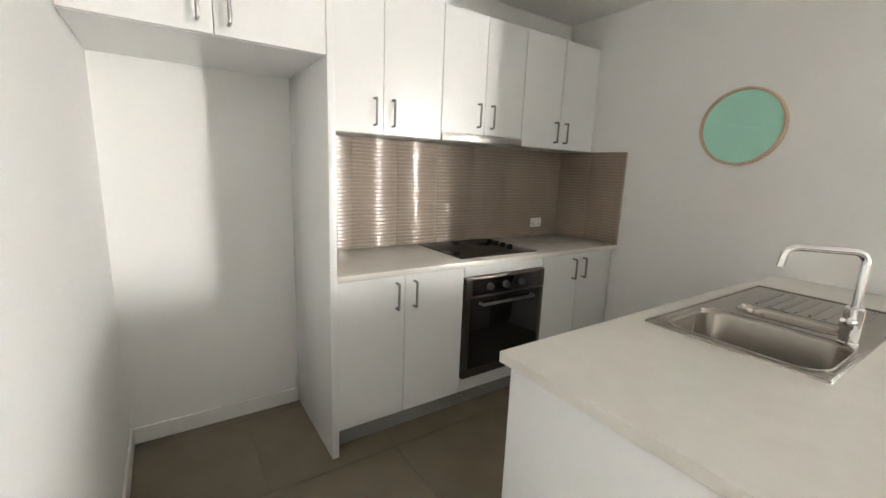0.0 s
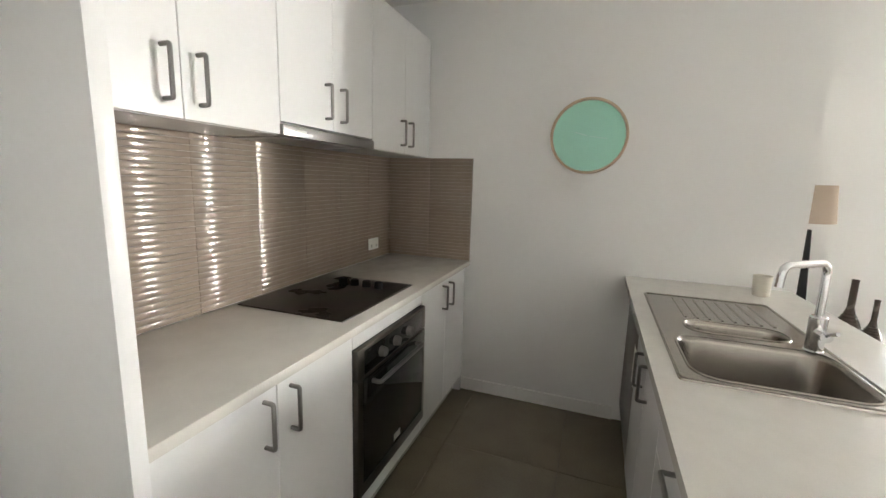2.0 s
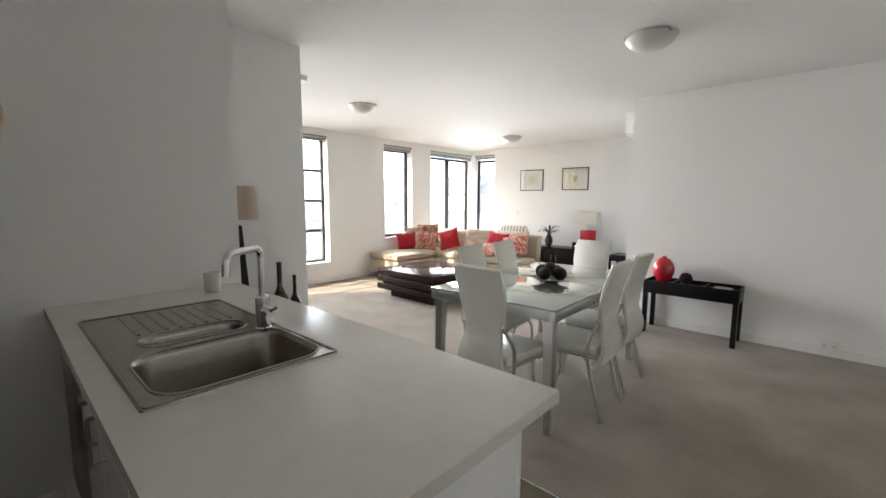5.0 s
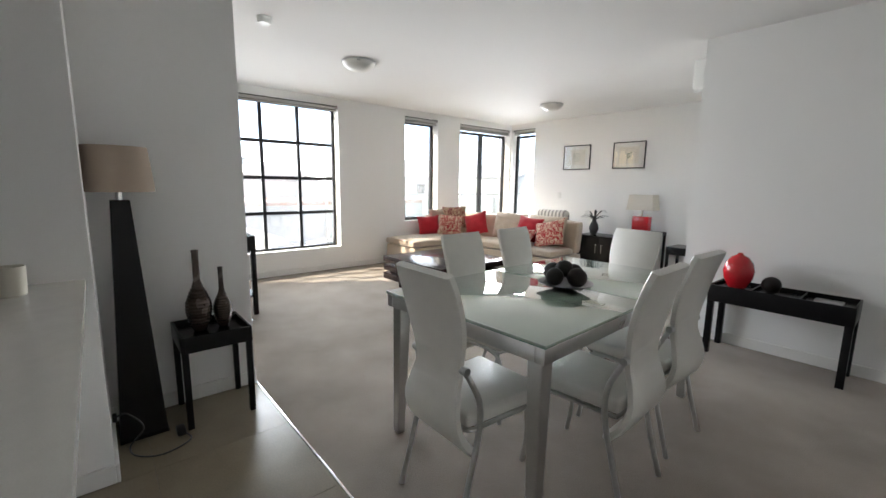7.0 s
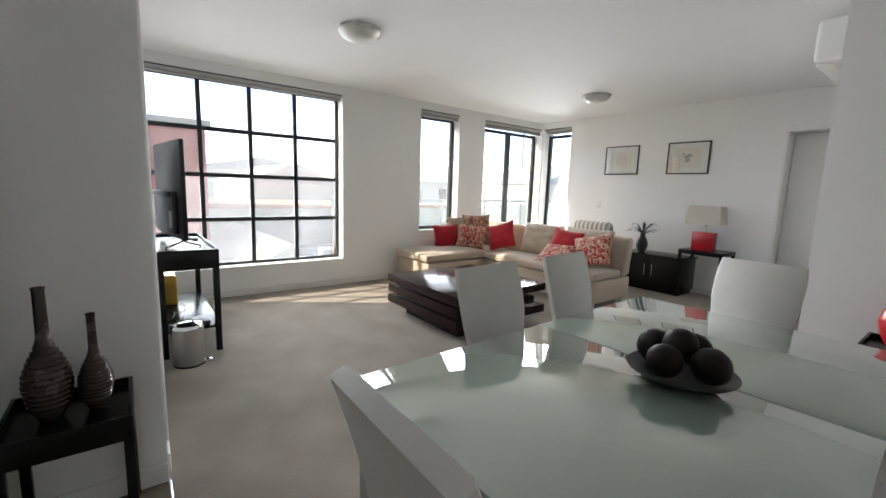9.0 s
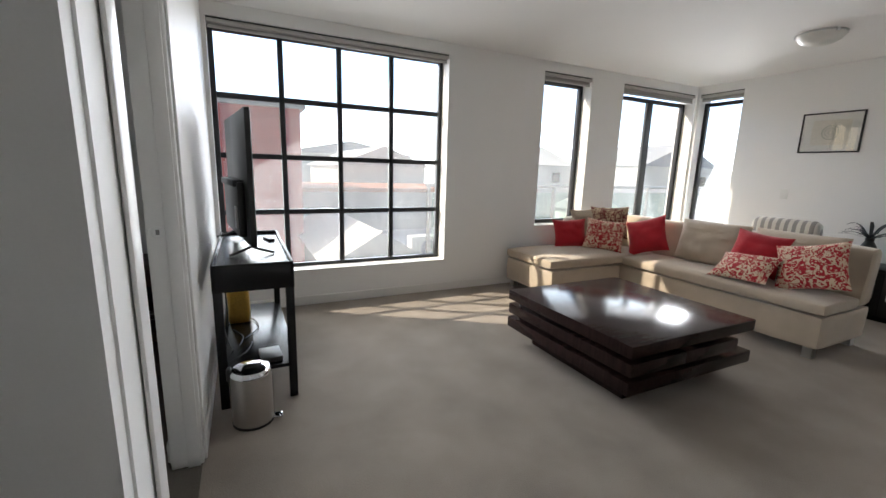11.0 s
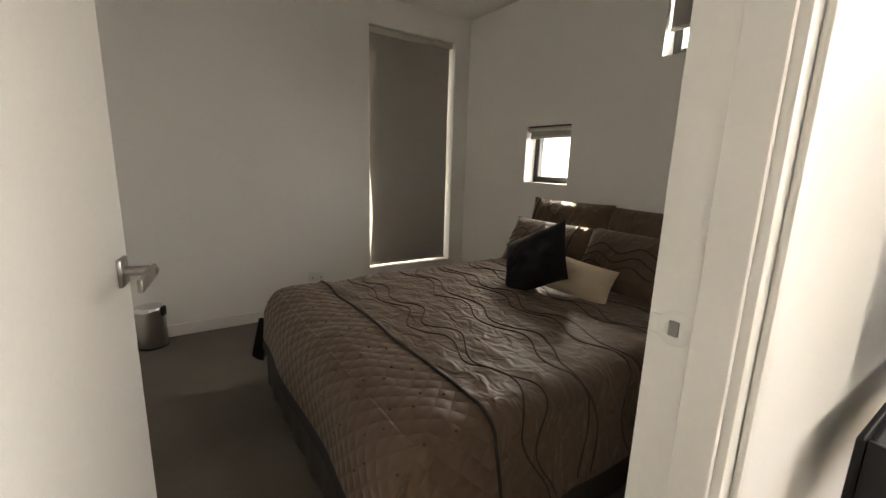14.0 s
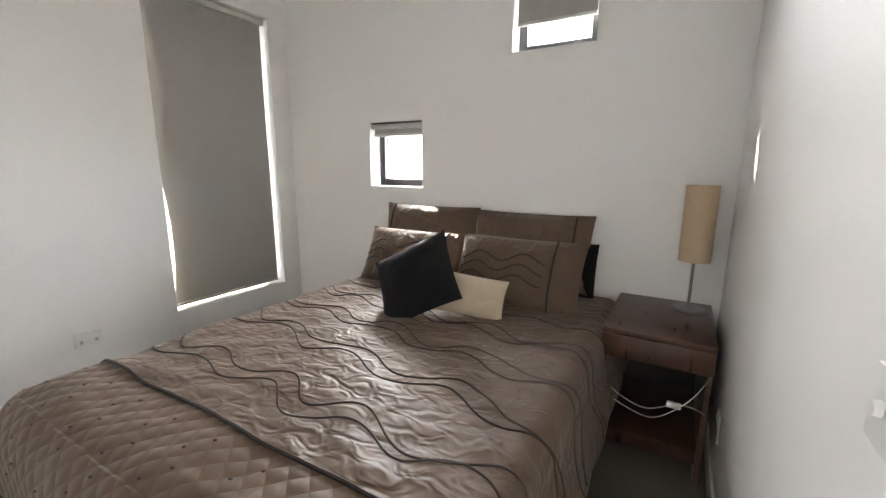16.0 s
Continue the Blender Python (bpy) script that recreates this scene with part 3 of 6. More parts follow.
def building(x0, x1, y0, y1, z1, wallm, label, roofm=None, ridge=0.0, axis="y", wins=(), parapet=0.0):
    """A neighbouring house: walls, flat or gabled roof, windows on the face towards us."""
    h = thing("house", label, "building", (x0 + x1) / 2, (y0 + y1) / 2, -7.0)
    ox, oy = (x0 + x1) / 2, (y0 + y1) / 2

    def lb(a, b, c, d, e, f, **k):
        return box(a - ox, b - ox, c - oy, d - oy, e + 7.0, f + 7.0, **k)

    part("wall", lb(x0, x1, y0, y1, -7.0, z1), wallm, h)
    rm = roofm or M_roof2
    if ridge:
        bm = bmesh.new()
        o = 0.35
        if axis == "y":
            pts = [(x0 - o, y0 - o, z1), (x0 - o, y1 + o, z1), (x1 + o, y1 + o, z1), (x1 + o, y0 - o, z1), ((x0 + x1) / 2, y0 - o, z1 + ridge), ((x0 + x1) / 2, y1 + o, z1 + ridge)]
            fs = [(0, 1, 5, 4), (2, 3, 4, 5), (1, 2, 5), (3, 0, 4), (3, 2, 1, 0)]
        else:
            pts = [(x0 - o, y0 - o, z1), (x0 - o, y1 + o, z1), (x1 + o, y1 + o, z1), (x1 + o, y0 - o, z1), (x0 - o, (y0 + y1) / 2, z1 + ridge), (x1 + o, (y0 + y1) / 2, z1 + ridge)]
            fs = [(1, 2, 5, 4), (3, 0, 4, 5), (0, 1, 4), (2, 3, 5), (3, 2, 1, 0)]
        vs = [bm.verts.new((p[0] - ox, p[1] - oy, p[2] + 7.0)) for p in pts]
        for f in fs:
            bm.faces.new([vs[i] for i in f])
        part("roof", bm, rm, h)
    else:
        part("roof", lb(x0 - 0.15, x1 + 0.15, y0 - 0.15, y1 + 0.15, z1, z1 + 0.18), rm, h)
    for (ya, yb, za, zb) in wins:
        wq = part("window", lb(x0 - 0.06, x0 + 0.02, ya, yb, za, zb), M_whitewall, h)
        part("pane", lb(x0 - 0.075, x0 - 0.061, ya + 0.08, yb - 0.08, za + 0.08, zb - 0.08), M_screen, wq)
    return h


building(17, 27, -2.75, 5.5, 3.0, M_redwall, "red rendered flat-roofed neighbouring building", M_roof2)
building(30, 42, -12.6, -6.6, 1.35, M_whitewall, "pale house with a grey gabled roof", M_roof2, 1.35, "x")
building(22, 28.5, -16, -3.2, 0.15, M_roof2, "long low building with a terracotta band", M_orange)
building(12.5, 19, -4.9, -2.9, -1.0, M_whitewall, "low white annexe with a pale sloping roof", M_roof2, 0.8, "x")
building(12.0, 19.5, -11.5, -5.0, -1.5, M_whitewall, "low white building with a flat grey roof", M_roof)
building(45, 58, -40, -26, 2.2, M_whitewall, "distant white house with a pale brown roof", M_roof2, 2.6, "y", wins=((-38, -36.6, 0, 1.4), (-34, -32.6, 0, 1.4), (-30, -28.6, 0, 1.4)))
building(40, 52, -62, -47, 2.5, M_whitewall, "distant pale house with a gabled roof", M_roof, 3.0, "x", wins=((-60, -58, 0, 1.4), (-55, -53, 0, 1.4)))
building(34, 44, -86, -66, 2.0, M_whitewall, "distant low white block of flats", M_roof2, 0, wins=((-84, -82, -1, 1), (-80, -78, -1, 1), (-76, -74, -1, 1), (-72, -70, -1, 1)))
building(62, 75, -24, -6, 3.0, M_roof2, "far grey rooftops in the haze", M_roof, 1.8, "x")
building(60, 72, 2, 22, 4.0, M_whitewall, "far white block above the red building", M_roof, 1.4, "y")
building(20, 27, -36, -22, -1.2, M_whitewall, "white terrace below the balcony", M_roof, 1.6, "y")


def outdoor_unit(x, y, z):
    u = thing("air_conditioner", "white outdoor air conditioning unit on a roof", "air conditioner", x, y, z, group="roof air conditioners")
    part("casing", box(-0.2, 0.2, -0.45, 0.45, 0.05, 0.75, bevel=0.03), M_whitewall, u)
    bm = bmesh.new()
    cyl(bm, 0.27, 0.27, 0, 0.02, pose(-0.201, -0.1, 0.4, 0, -90, 0), 28)
    part("fan_grille", bm, M_roof, u)
    for s in (-0.3, 0.3):
        part("foot", box(-0.2, 0.2, s - 0.03, s + 0.03, 0, 0.05), M_frame, u)


outdoor_unit(13.6, -5.6, -1.32)
outdoor_unit(13.8, -6.995, -1.32)

# balcony
balc = structure("balcony_floor", box(7.05, 8.45, -9.2, -3.3, -0.35, -0.12), M_roof2, "concrete balcony slab outside the doors")
structure("balcony_floor_south", box(4.6, 7.05, -9.2, -7.0, -0.35, -0.12), M_roof2, "concrete balcony slab round the corner")
rail = thing("balustrade", "steel and green glass balcony balustrade", "railing", 8.35, -6.2, -0.12)


def rb(x0, x1, y0, y1, z0, z1, **k):
    return box(x0 - 8.35, x1 - 8.35, y0 + 6.2, y1 + 6.2, z0 + 0.12, z1 + 0.12, **k)


part("top_rail", rb(8.33, 8.38, -9.15, -3.35, 1.04, 1.09, bevel=0.01), M_steelrail, rail)
part("top_rail", rb(4.7, 8.33, -9.17, -9.12, 1.04, 1.09, bevel=0.01), M_steelrail, rail)
for i in range(6):
    y = -9.1 + i * 1.14
    part("post", rb(8.335, 8.375, y - 0.02, y + 0.02, -0.12, 1.04), M_steelrail, rail)
    if i < 5:
        g = part("glass_panel", rb(8.35, 8.36, y + 0.05, y + 1.09, -0.02, 0.96), M_bglass, rail)
        g.visible_shadow = False
for i in range(3):
    x = 4.9 + i * 1.14
    part("post", rb(x - 0.02, x + 0.02, -9.165, -9.125, -0.12, 1.04), M_steelrail, rail)
    g = part("glass_panel", rb(x + 0.05, x + 1.09, -9.15, -9.14, -0.02, 0.96), M_bglass, rail)
    g.visible_shadow = False
# ---- doors ----
door_1 = tagged(new("door_1"), "white painted bedroom door standing open with a steel lever", "door", kind="structure")
part("jamb", box(3.946, 3.998, -0.781, -0.670, 0, 2.055, bevel=0.003), M_trim, door_1)
part("jamb", box(4.774, 4.811, -0.781, -0.661, 0, 2.055, bevel=0.003), M_trim, door_1)
part("head_jamb", box(3.946, 4.811, -0.781, -0.661, 2.056, 2.089, bevel=0.003), M_trim, door_1)
part("door_stop", box(4.763, 4.7735, -0.770, -0.722, 0, 2.05, bevel=0.003), M_trim, door_1)
part("architrave", box(3.920, 3.997, -0.792, -0.7815, 0, 2.13, bevel=0.004), M_trim, door_1)
part("architrave", box(4.800, 4.828, -0.792, -0.7815, 0, 2.13, bevel=0.004), M_trim, door_1)
part("architrave", box(3.9975, 4.7995, -0.792, -0.7815, 2.075, 2.13, bevel=0.004), M_trim, door_1)
LEAF = pose(4.030, -0.656, 0, 0, 0, 80.8)
leaf = part("door_leaf", box(0.004, 0.762, -0.002, 0.036, 0.012, 2.05, bevel=0.003), M_trim, door_1, at=LEAF)
for s, y0 in ((-1, -0.002), (1, 0.036)):
    part("rose", box(0.68, 0.732, *sorted((y0, y0 + s * 0.008)), 0.973, 1.027, bevel=0.002), M_nickel, leaf)
    bm = tube(arc([(0.706, y0, 1.000), (0.706, y0 + s * 0.055, 1.000), (0.690, y0 + s * 0.055, 1.000)], 0.008), 0.0095, 12)
    B(bm, 0.585, 0.712, *sorted((y0 + s * 0.050, y0 + s * 0.059)), 0.986, 1.012, bevel=0.003)
    part("lever", bm, M_nickel, leaf)
for z in (0.25, 1.12, 1.80):
    bm = box(0.0015, 0.0036, 0.004, 0.023, z, z + 0.118, bevel=0.0009, seg=1)
    cyl(bm, 0.0065, 0.0065, z, z + 0.118, n=14, x=-0.002, y=0.0375)
    for dz in (0.018, 0.059, 0.100):
        cyl(bm, 0.0038, 0.0038, 0, 0.0016, pose(0.0018, 0.0135, z + dz, 0, -90, 0), 12)
    part("hinge", bm, M_chrome, leaf, "chrome butt hinge let into the door edge")
bm = lathe([(0, 0), (0.022, 0), (0.024, 0.0015), (0.021, 0.003), (0.012, 0.003), (0.011, 0.001), (0, 0.001)], 28)
bmesh.ops.transform(bm, matrix=pose(4.7735, -0.698, 1.020, 0, -90, 0), verts=bm.verts)
B(bm, 4.7712, 4.7738, -0.690, -0.666, 1.006, 1.034, bevel=0.001, seg=1)
striker = part("striker_plate", bm, M_white_plastic, door_1, "pale round striker plate")
part("latch_hole", box(4.7690, 4.7722, -0.704, -0.692, 1.010, 1.030), M_nickel, striker)
door_2 = tagged(new("door_2"), "white painted doorway lining at the end of the living room", "door", kind="structure")
part("jamb", box(3.25, 3.28, -7.005, -6.737, 0, 2.05, bevel=0.003), M_trim, door_2)
part("jamb", box(2.45, 2.48, -7.005, -6.737, 0, 2.05, bevel=0.003), M_trim, door_2)
part("head_jamb", box(2.45, 3.28, -7.005, -6.737, 2.051, 2.08, bevel=0.003), M_trim, door_2)
part("door_leaf", box(2.482, 3.248, -6.995, -6.957, 0.012, 2.045, bevel=0.003), M_trim, door_2)


# ---- kitchen ----
def bow_handle(parent, x, y, z0, length=0.13, across=False, face=-1):
    """A flat metal bow handle, upright or lying, standing off the face."""
    s = face
    if across:
        p = [(x, y, z0), (x, y + s * 0.032, z0), (x + length, y + s * 0.032, z0), (x + length, y, z0)]
    else:
        p = [(x, y, z0), (x, y + s * 0.032, z0), (x, y + s * 0.032, z0 + length), (x, y, z0 + length)]
    part("handle", tube(arc(p, 0.006, 3), 0.0064, 8), M_nickel, parent, "brushed nickel bow handle")


def cabinet(name, x0, x1, y0, y1, z0, z1, label, doors, front=-1, category="cabinet", handles=None, hz=None, kick=0.0):
    """A laminate unit with doors on its front (at y0 if front is -1, else at y1); doors: runs of x."""
    c = thing(name, label, category, (x0 + x1) / 2, (y0 + y1) / 2, z0 if not kick else 0.0)
    ox, oy, oz = (x0 + x1) / 2, (y0 + y1) / 2, (z0 if not kick else 0.0)

    def lb(a, b, d, e, f, g, **k):
        return box(a - ox, b - ox, d - oy, e - oy, f - oz, g - oz, **k)

    t = 0.018
    if front < 0:
        part("body", lb(x0 + 0.001, x1 - 0.001, y0 + t + 0.002, y1, z0, z1), M_lam, c)
    else:
        part("body", lb(x0 + 0.001, x1 - 0.001, y0, y1 - t - 0.002, z0, z1), M_lam, c)
    if kick:
        ka, kb = (y0 + 0.06, y1 - 0.02) if front < 0 else (y0 + 0.02, y1 - 0.06)
        part("kickboard", lb(x0 + 0.001, x1 - 0.001, ka, kb, 0.0, kick), M_kick, c)
    for i, (a, b, za, zb) in enumerate(doors):
        fa, fb = (y0, y0 + t) if front < 0 else (y1 - t, y1)
        d = part("door", lb(a + 0.0015, b - 0.0015, fa, fb, za + 0.0015, zb - 0.0015, bevel=0.0015, seg=1), M_lam, c)
        if handles and handles[i] is not None:
            hx, hz0, ac = handles[i]
            bow_handle(d, hx - ox, (y0 if front < 0 else y1) - oy, hz0 - oz, 0.13 if not ac else 0.165, ac, front)
    return c


cabinet("wall_cabinet", 1.072, 1.795, 2.0, 2.299, 1.555, 2.27, "white laminate two-door wall cabinet over the worktop",
        [(1.072, 1.436, 1.555, 2.27), (1.436, 1.795, 1.555, 2.27)], handles=[(1.385, 1.60, 0), (1.487, 1.60, 0)])
cabinet("wall_cabinet", 1.796, 2.419, 2.0, 2.299, 1.60, 2.27, "white laminate wall cabinet above the rangehood",
        [(1.796, 2.107, 1.60, 2.27), (2.107, 2.419, 1.60, 2.27)], handles=[(2.055, 1.645, 0), (2.158, 1.645, 0)])
cabinet("wall_cabinet", 2.42, 3.142, 2.0, 2.299, 1.555, 2.27, "white laminate two-door wall cabinet beside the clock wall",
        [(2.42, 2.78, 1.555, 2.27), (2.78, 3.142, 1.555, 2.27)], handles=[(2.732, 1.60, 0), (2.830, 1.60, 0)])
tagged(part("filler_panel", box(3.143, 3.159, 2.012, 2.299, 1.555, 2.27), M_lam), "narrow white filler strip beside the wall cabinet", "panel")
cabinet("fridge_cabinet", 0.237, 1.038, 1.692, 2.299, 1.815, 2.27, "white laminate two-door cabinet over the empty fridge recess",
        [(0.237, 0.646, 1.815, 2.27), (0.646, 1.038, 1.815, 2.27)], handles=[(0.598, 1.855, 0), (0.694, 1.855, 0)])
tagged(part("end_panel", box(1.039, 1.071, 1.690, 2.299, 0, 2.27, bevel=0.0015), M_lam), "tall white laminate end panel beside the fridge recess", "panel")
cabinet("base_cabinet", 1.072, 1.798, 1.72, 2.28, 0.117, 0.868, "white laminate two-door base cabinet under the worktop",
        [(1.072, 1.43, 0.117, 0.868), (1.43, 1.798, 0.117, 0.868)], handles=[(1.382, 0.70, 0), (1.482, 0.70, 0)], kick=0.117)
cabinet("oven_cabinet", 1.799, 2.419, 1.72, 2.28, 0.117, 0.868, "white laminate housing round the built-in oven",
        [(1.799, 2.419, 0.117, 0.203), (1.799, 2.419, 0.807, 0.868)], kick=0.117)
cabinet("base_cabinet", 2.42, 3.12, 1.72, 2.28, 0.117, 0.868, "white laminate two-door base cabinet beside the oven",
        [(2.42, 2.762, 0.117, 0.868), (2.762, 3.12, 0.117, 0.868)], handles=[(2.712, 0.70, 0), (2.812, 0.70, 0)], kick=0.117)
tagged(part("filler_panel", box(3.121, 3.146, 1.73, 2.28, 0.0, 0.868), M_lam), "narrow white filler strip beside the base cabinet", "panel")
tagged(part("worktop", box(1.072, 3.159, 1.70, 2.289, 0.869, 0.90, bevel=0.003), M_top), "pale stone kitchen worktop with a hob set in it", "worktop")

oven = thing("oven", "built-in stainless steel and black glass oven", "oven", 2.10, 1.70, 0.205)


def ob_(x0, x1, y0, y1, z0, z1, **k):
    return box(x0 - 2.10, x1 - 2.10, y0 - 1.70, y1 - 1.70, z0 - 0.205, z1 - 0.205, **k)


part("casing", ob_(1.804, 2.414, 1.722, 2.20, 0.206, 0.805), M_black, oven)
part("control_panel", ob_(1.802, 2.416, 1.700, 1.721, 0.692, 0.804, bevel=0.003), M_ovensteel, oven)
part("control_glass", ob_(1.845, 2.375, 1.697, 1.6995, 0.70, 0.792, bevel=0.001), M_blackglass, oven)
od = part("oven_door", ob_(1.802, 2.416, 1.700, 1.721, 0.206, 0.687, bevel=0.003), M_ovensteel, oven)
part("door_glass", ob_(1.835, 2.385, 1.697, 1.6995, 0.262, 0.684, bevel=0.001), M_blackglass, od, "black oven door glass")
part("door_handle", tube(arc([(-0.20, 0.0, 0.448), (-0.20, -0.038, 0.448), (0.20, -0.038, 0.448), (0.20, 0.0, 0.448)], 0.012), 0.009, 12), M_nickel, od, "steel bar handle")
for x in (1.965, 2.085, 2.21):
    bm = bmesh.new()
    cyl(bm, 0.021, 0.018, 0, 0.024, pose(x - 2.10, 0.0 - 0.003, 0.541, 90, 0, 0), 24)
    B(bm, x - 2.10 - 0.003, x - 2.10 + 0.003, -0.031, -0.027, 0.541, 0.558)
    part("knob", bm, M_nickel, oven)
part("label_plate", ob_(2.08, 2.14, 1.695, 1.6965, 0.283, 0.312), M_greylabel, od, "small grey sticker")

hob = thing("cooktop", "dark ceramic glass cooktop with four knobs", "cooktop", 2.105, 2.013, 0.9)
part("glass_plate", box(-0.295, 0.295, -0.247, 0.247, 0.0005, 0.006, bevel=0.002), M_hob, hob)
for y in (2.075, 2.010, 1.945, 1.880):
    bm = lathe([(0, 0.006), (0.021, 0.006), (0.021, 0.010), (0.019, 0.032), (0.016, 0.035), (0, 0.035)], 22, x=0.165, y=y - 2.013)
    part("knob", bm, M_knob, hob)

hood = thing("rangehood", "slim stainless steel slide-out rangehood under the cabinet", "rangehood", 2.107, 2.0, 1.553)
part("body", box(-0.308, 0.308, 0.02, 0.295, 0.004, 0.046), M_steel, hood)
part("front_rail", box(-0.310, 0.310, -0.012, 0.019, 0.0, 0.040, bevel=0.003), M_nickel, hood)
part("filter", box(-0.26, 0.26, 0.05, 0.28, -0.001, 0.0035), M_alu, hood)
part("badge", box(-0.25, -0.19, -0.0135, -0.0121, 0.016, 0.026), M_greylabel, hood, "small plain badge")

# wall socket on the splashback
def wall_plate(name, x, y, z, axis, sgn, w, h, label, kind="socket"):
    s = thing(name, label, kind, x, y, z)
    r = {"y-": 0, "x-": -90, "x+": 90, "y+": 180}[axis + sgn]
    s.matrix_basis = pose(x, y, z, 0, 0, r)
    part("plate", box(-w / 2, w / 2, -0.009, -0.0005, -h / 2, h / 2, bevel=0.003), M_white_plastic, s)
    if kind == "socket":
        for dx in (-w * 0.27, w * 0.27):
            part("rocker", box(dx - 0.006, dx + 0.006, -0.0125, -0.009, h * 0.12, h * 0.34, bevel=0.001), M_white_plastic, s)
            part("slots", box(dx - 0.008, dx + 0.008, -0.0095, -0.0088, -h * 0.3, -h * 0.05), M_greylabel, s)
    else:
        bm = bmesh.new()
        cyl(bm, 0.009, 0.008, 0, 0.008, pose(0, -0.0085, 0, 90, 0, 0), 20)
        part("button", bm, M_white_plastic, s)
    return s


wall_plate("power_socket", 2.91, 2.282, 1.0, "y", "-", 0.115, 0.072, "white double power socket on the tiled splashback")
wall_plate("power_socket", 5.20, 2.296, 0.307, "y", "-", 0.125, 0.075, "white double power socket low on the bedroom wall")
wall_plate("power_socket", 6.09, -0.652, 0.285, "y", "+", 0.075, 0.115, "white power socket with a plug behind the nightstand")
wall_plate("light_switch", 4.905, -0.652, 1.000, "y", "+", 0.062, 0.085, "white light switch plate beside the bedroom door", "switch")
wall_plate("power_socket", 0.62, -4.036, 0.11, "y", "+", 0.115, 0.07, "power socket low on the dining wall")
wall_plate("light_switch", 5.57, -6.744, 1.12, "y", "+", 0.075, 0.115, "white light switch plate on the living room wall", "switch")

# clock
clk = thing("wall_clock", "round wall clock with mint green face and pale wooden rim", "clock", 3.159, 1.028, 1.682)
clk.matrix_basis = pose(3.159, 1.028, 1.682, 0, -90, 0)
part("face", lathe([(0, 0), (0.195, 0), (0.195, 0.024), (0, 0.024)], 64), M_mint, clk)
part("rim", lathe([(0.194, 0), (0.207, 0), (0.209, 0.004), (0.208, 0.042), (0.204, 0.046), (0.199, 0.046), (0.1955, 0.042), (0.1955, 0.0241), (0.194, 0.024)], 64), M_pale_wood, clk)
for nm, a, l, w in (("hour_hand", 74, 0.075, 0.006), ("minute_hand", -98, 0.10, 0.0045)):
    part(nm, box(-0.012, l, -w / 2, w / 2, 0.027, 0.0285, m=pose(0, 0, 0, 0, 0, a)), M_hand, clk, "pale mint clock hand")
part("hub", lathe([(0, 0.0245), (0.007, 0.0245), (0.007, 0.031), (0, 0.031)], 20), M_mint, clk)

# island
cabinet("drawer_cabinet", 1.242, 1.845, 0.147, 0.73, 0.117, 0.868, "white laminate drawer unit of the kitchen island",
        [(1.242, 1.845, 0.665, 0.868), (1.242, 1.845, 0.46, 0.665), (1.242, 1.845, 0.117, 0.46)], front=1, kick=0.117,
        handles=[(1.425, 0.765, 1), (1.425, 0.58, 1), (1.425, 0.38, 1)])
cabinet("sink_cabinet", 1.846, 2.54, 0.147, 0.73, 0.117, 0.70, "white laminate two-door cabinet under the sink",
        [(1.846, 2.193, 0.117, 0.868), (2.193, 2.54, 0.117, 0.868)], front=1, kick=0.117, handles=[(2.12, 0.665, 0), (2.264, 0.655, 0)])
dish = thing("dishwasher", "dark steel dishwasher under the island worktop", "dishwasher", 2.845, 0.44, 0.0)
part("body", box(-0.295, 0.295, -0.28, 0.262, 0.10, 0.865), M_kick, dish)
part("front_panel", box(-0.295, 0.295, 0.264, 0.288, 0.12, 0.745, bevel=0.004), M_ovensteel, dish)
part("control_strip", box(-0.295, 0.295, 0.264, 0.290, 0.749, 0.862, bevel=0.004), M_ovensteel, dish)
part("grip", box(-0.08, 0.08, 0.2905, 0.296, 0.782, 0.812, bevel=0.002), M_black, dish)
part("energy_label", box(-0.275, -0.195, 0.2885, 0.2895, 0.50, 0.68), M_paper, dish, "white printed sticker")
part("kickboard", box(-0.295, 0.295, -0.2, 0.22, 0.0, 0.10), M_kick, dish)
tagged(part("end_panel", box(1.224, 1.241, 0.147, 0.732, 0, 0.868, bevel=0.001), M_lam), "white laminate end panel of the island", "panel")
tagged(part("island_cladding", box(1.224, 3.158, 0.128, 0.146, 0, 0.868, bevel=0.001), M_lam), "white laminate cladding along the back of the island", "panel")
SX0, SX1, SY0, SY1 = 1.83, 2.75, 0.222, 0.683
bm = slab_with_holes("y", 0.869, 0.90, 1.209, 3.159, -0.016, 0.765, [(SX0, SX1, SY0, SY1)])
bmesh.ops.transform(bm, matrix=Matrix(((1, 0, 0, 0), (0, 0, 1, 0), (0, 1, 0, 0), (0, 0, 0, 1))), verts=bm.verts)
tagged(part("worktop", bm, M_top, flat=True), "pale stone island worktop with a cut-out for the sink", "worktop")

# sink
sink = thing("kitchen_sink", "stainless steel sink with one and a half bowls and drainer", "sink", 2.275, 0.455, 0.9)


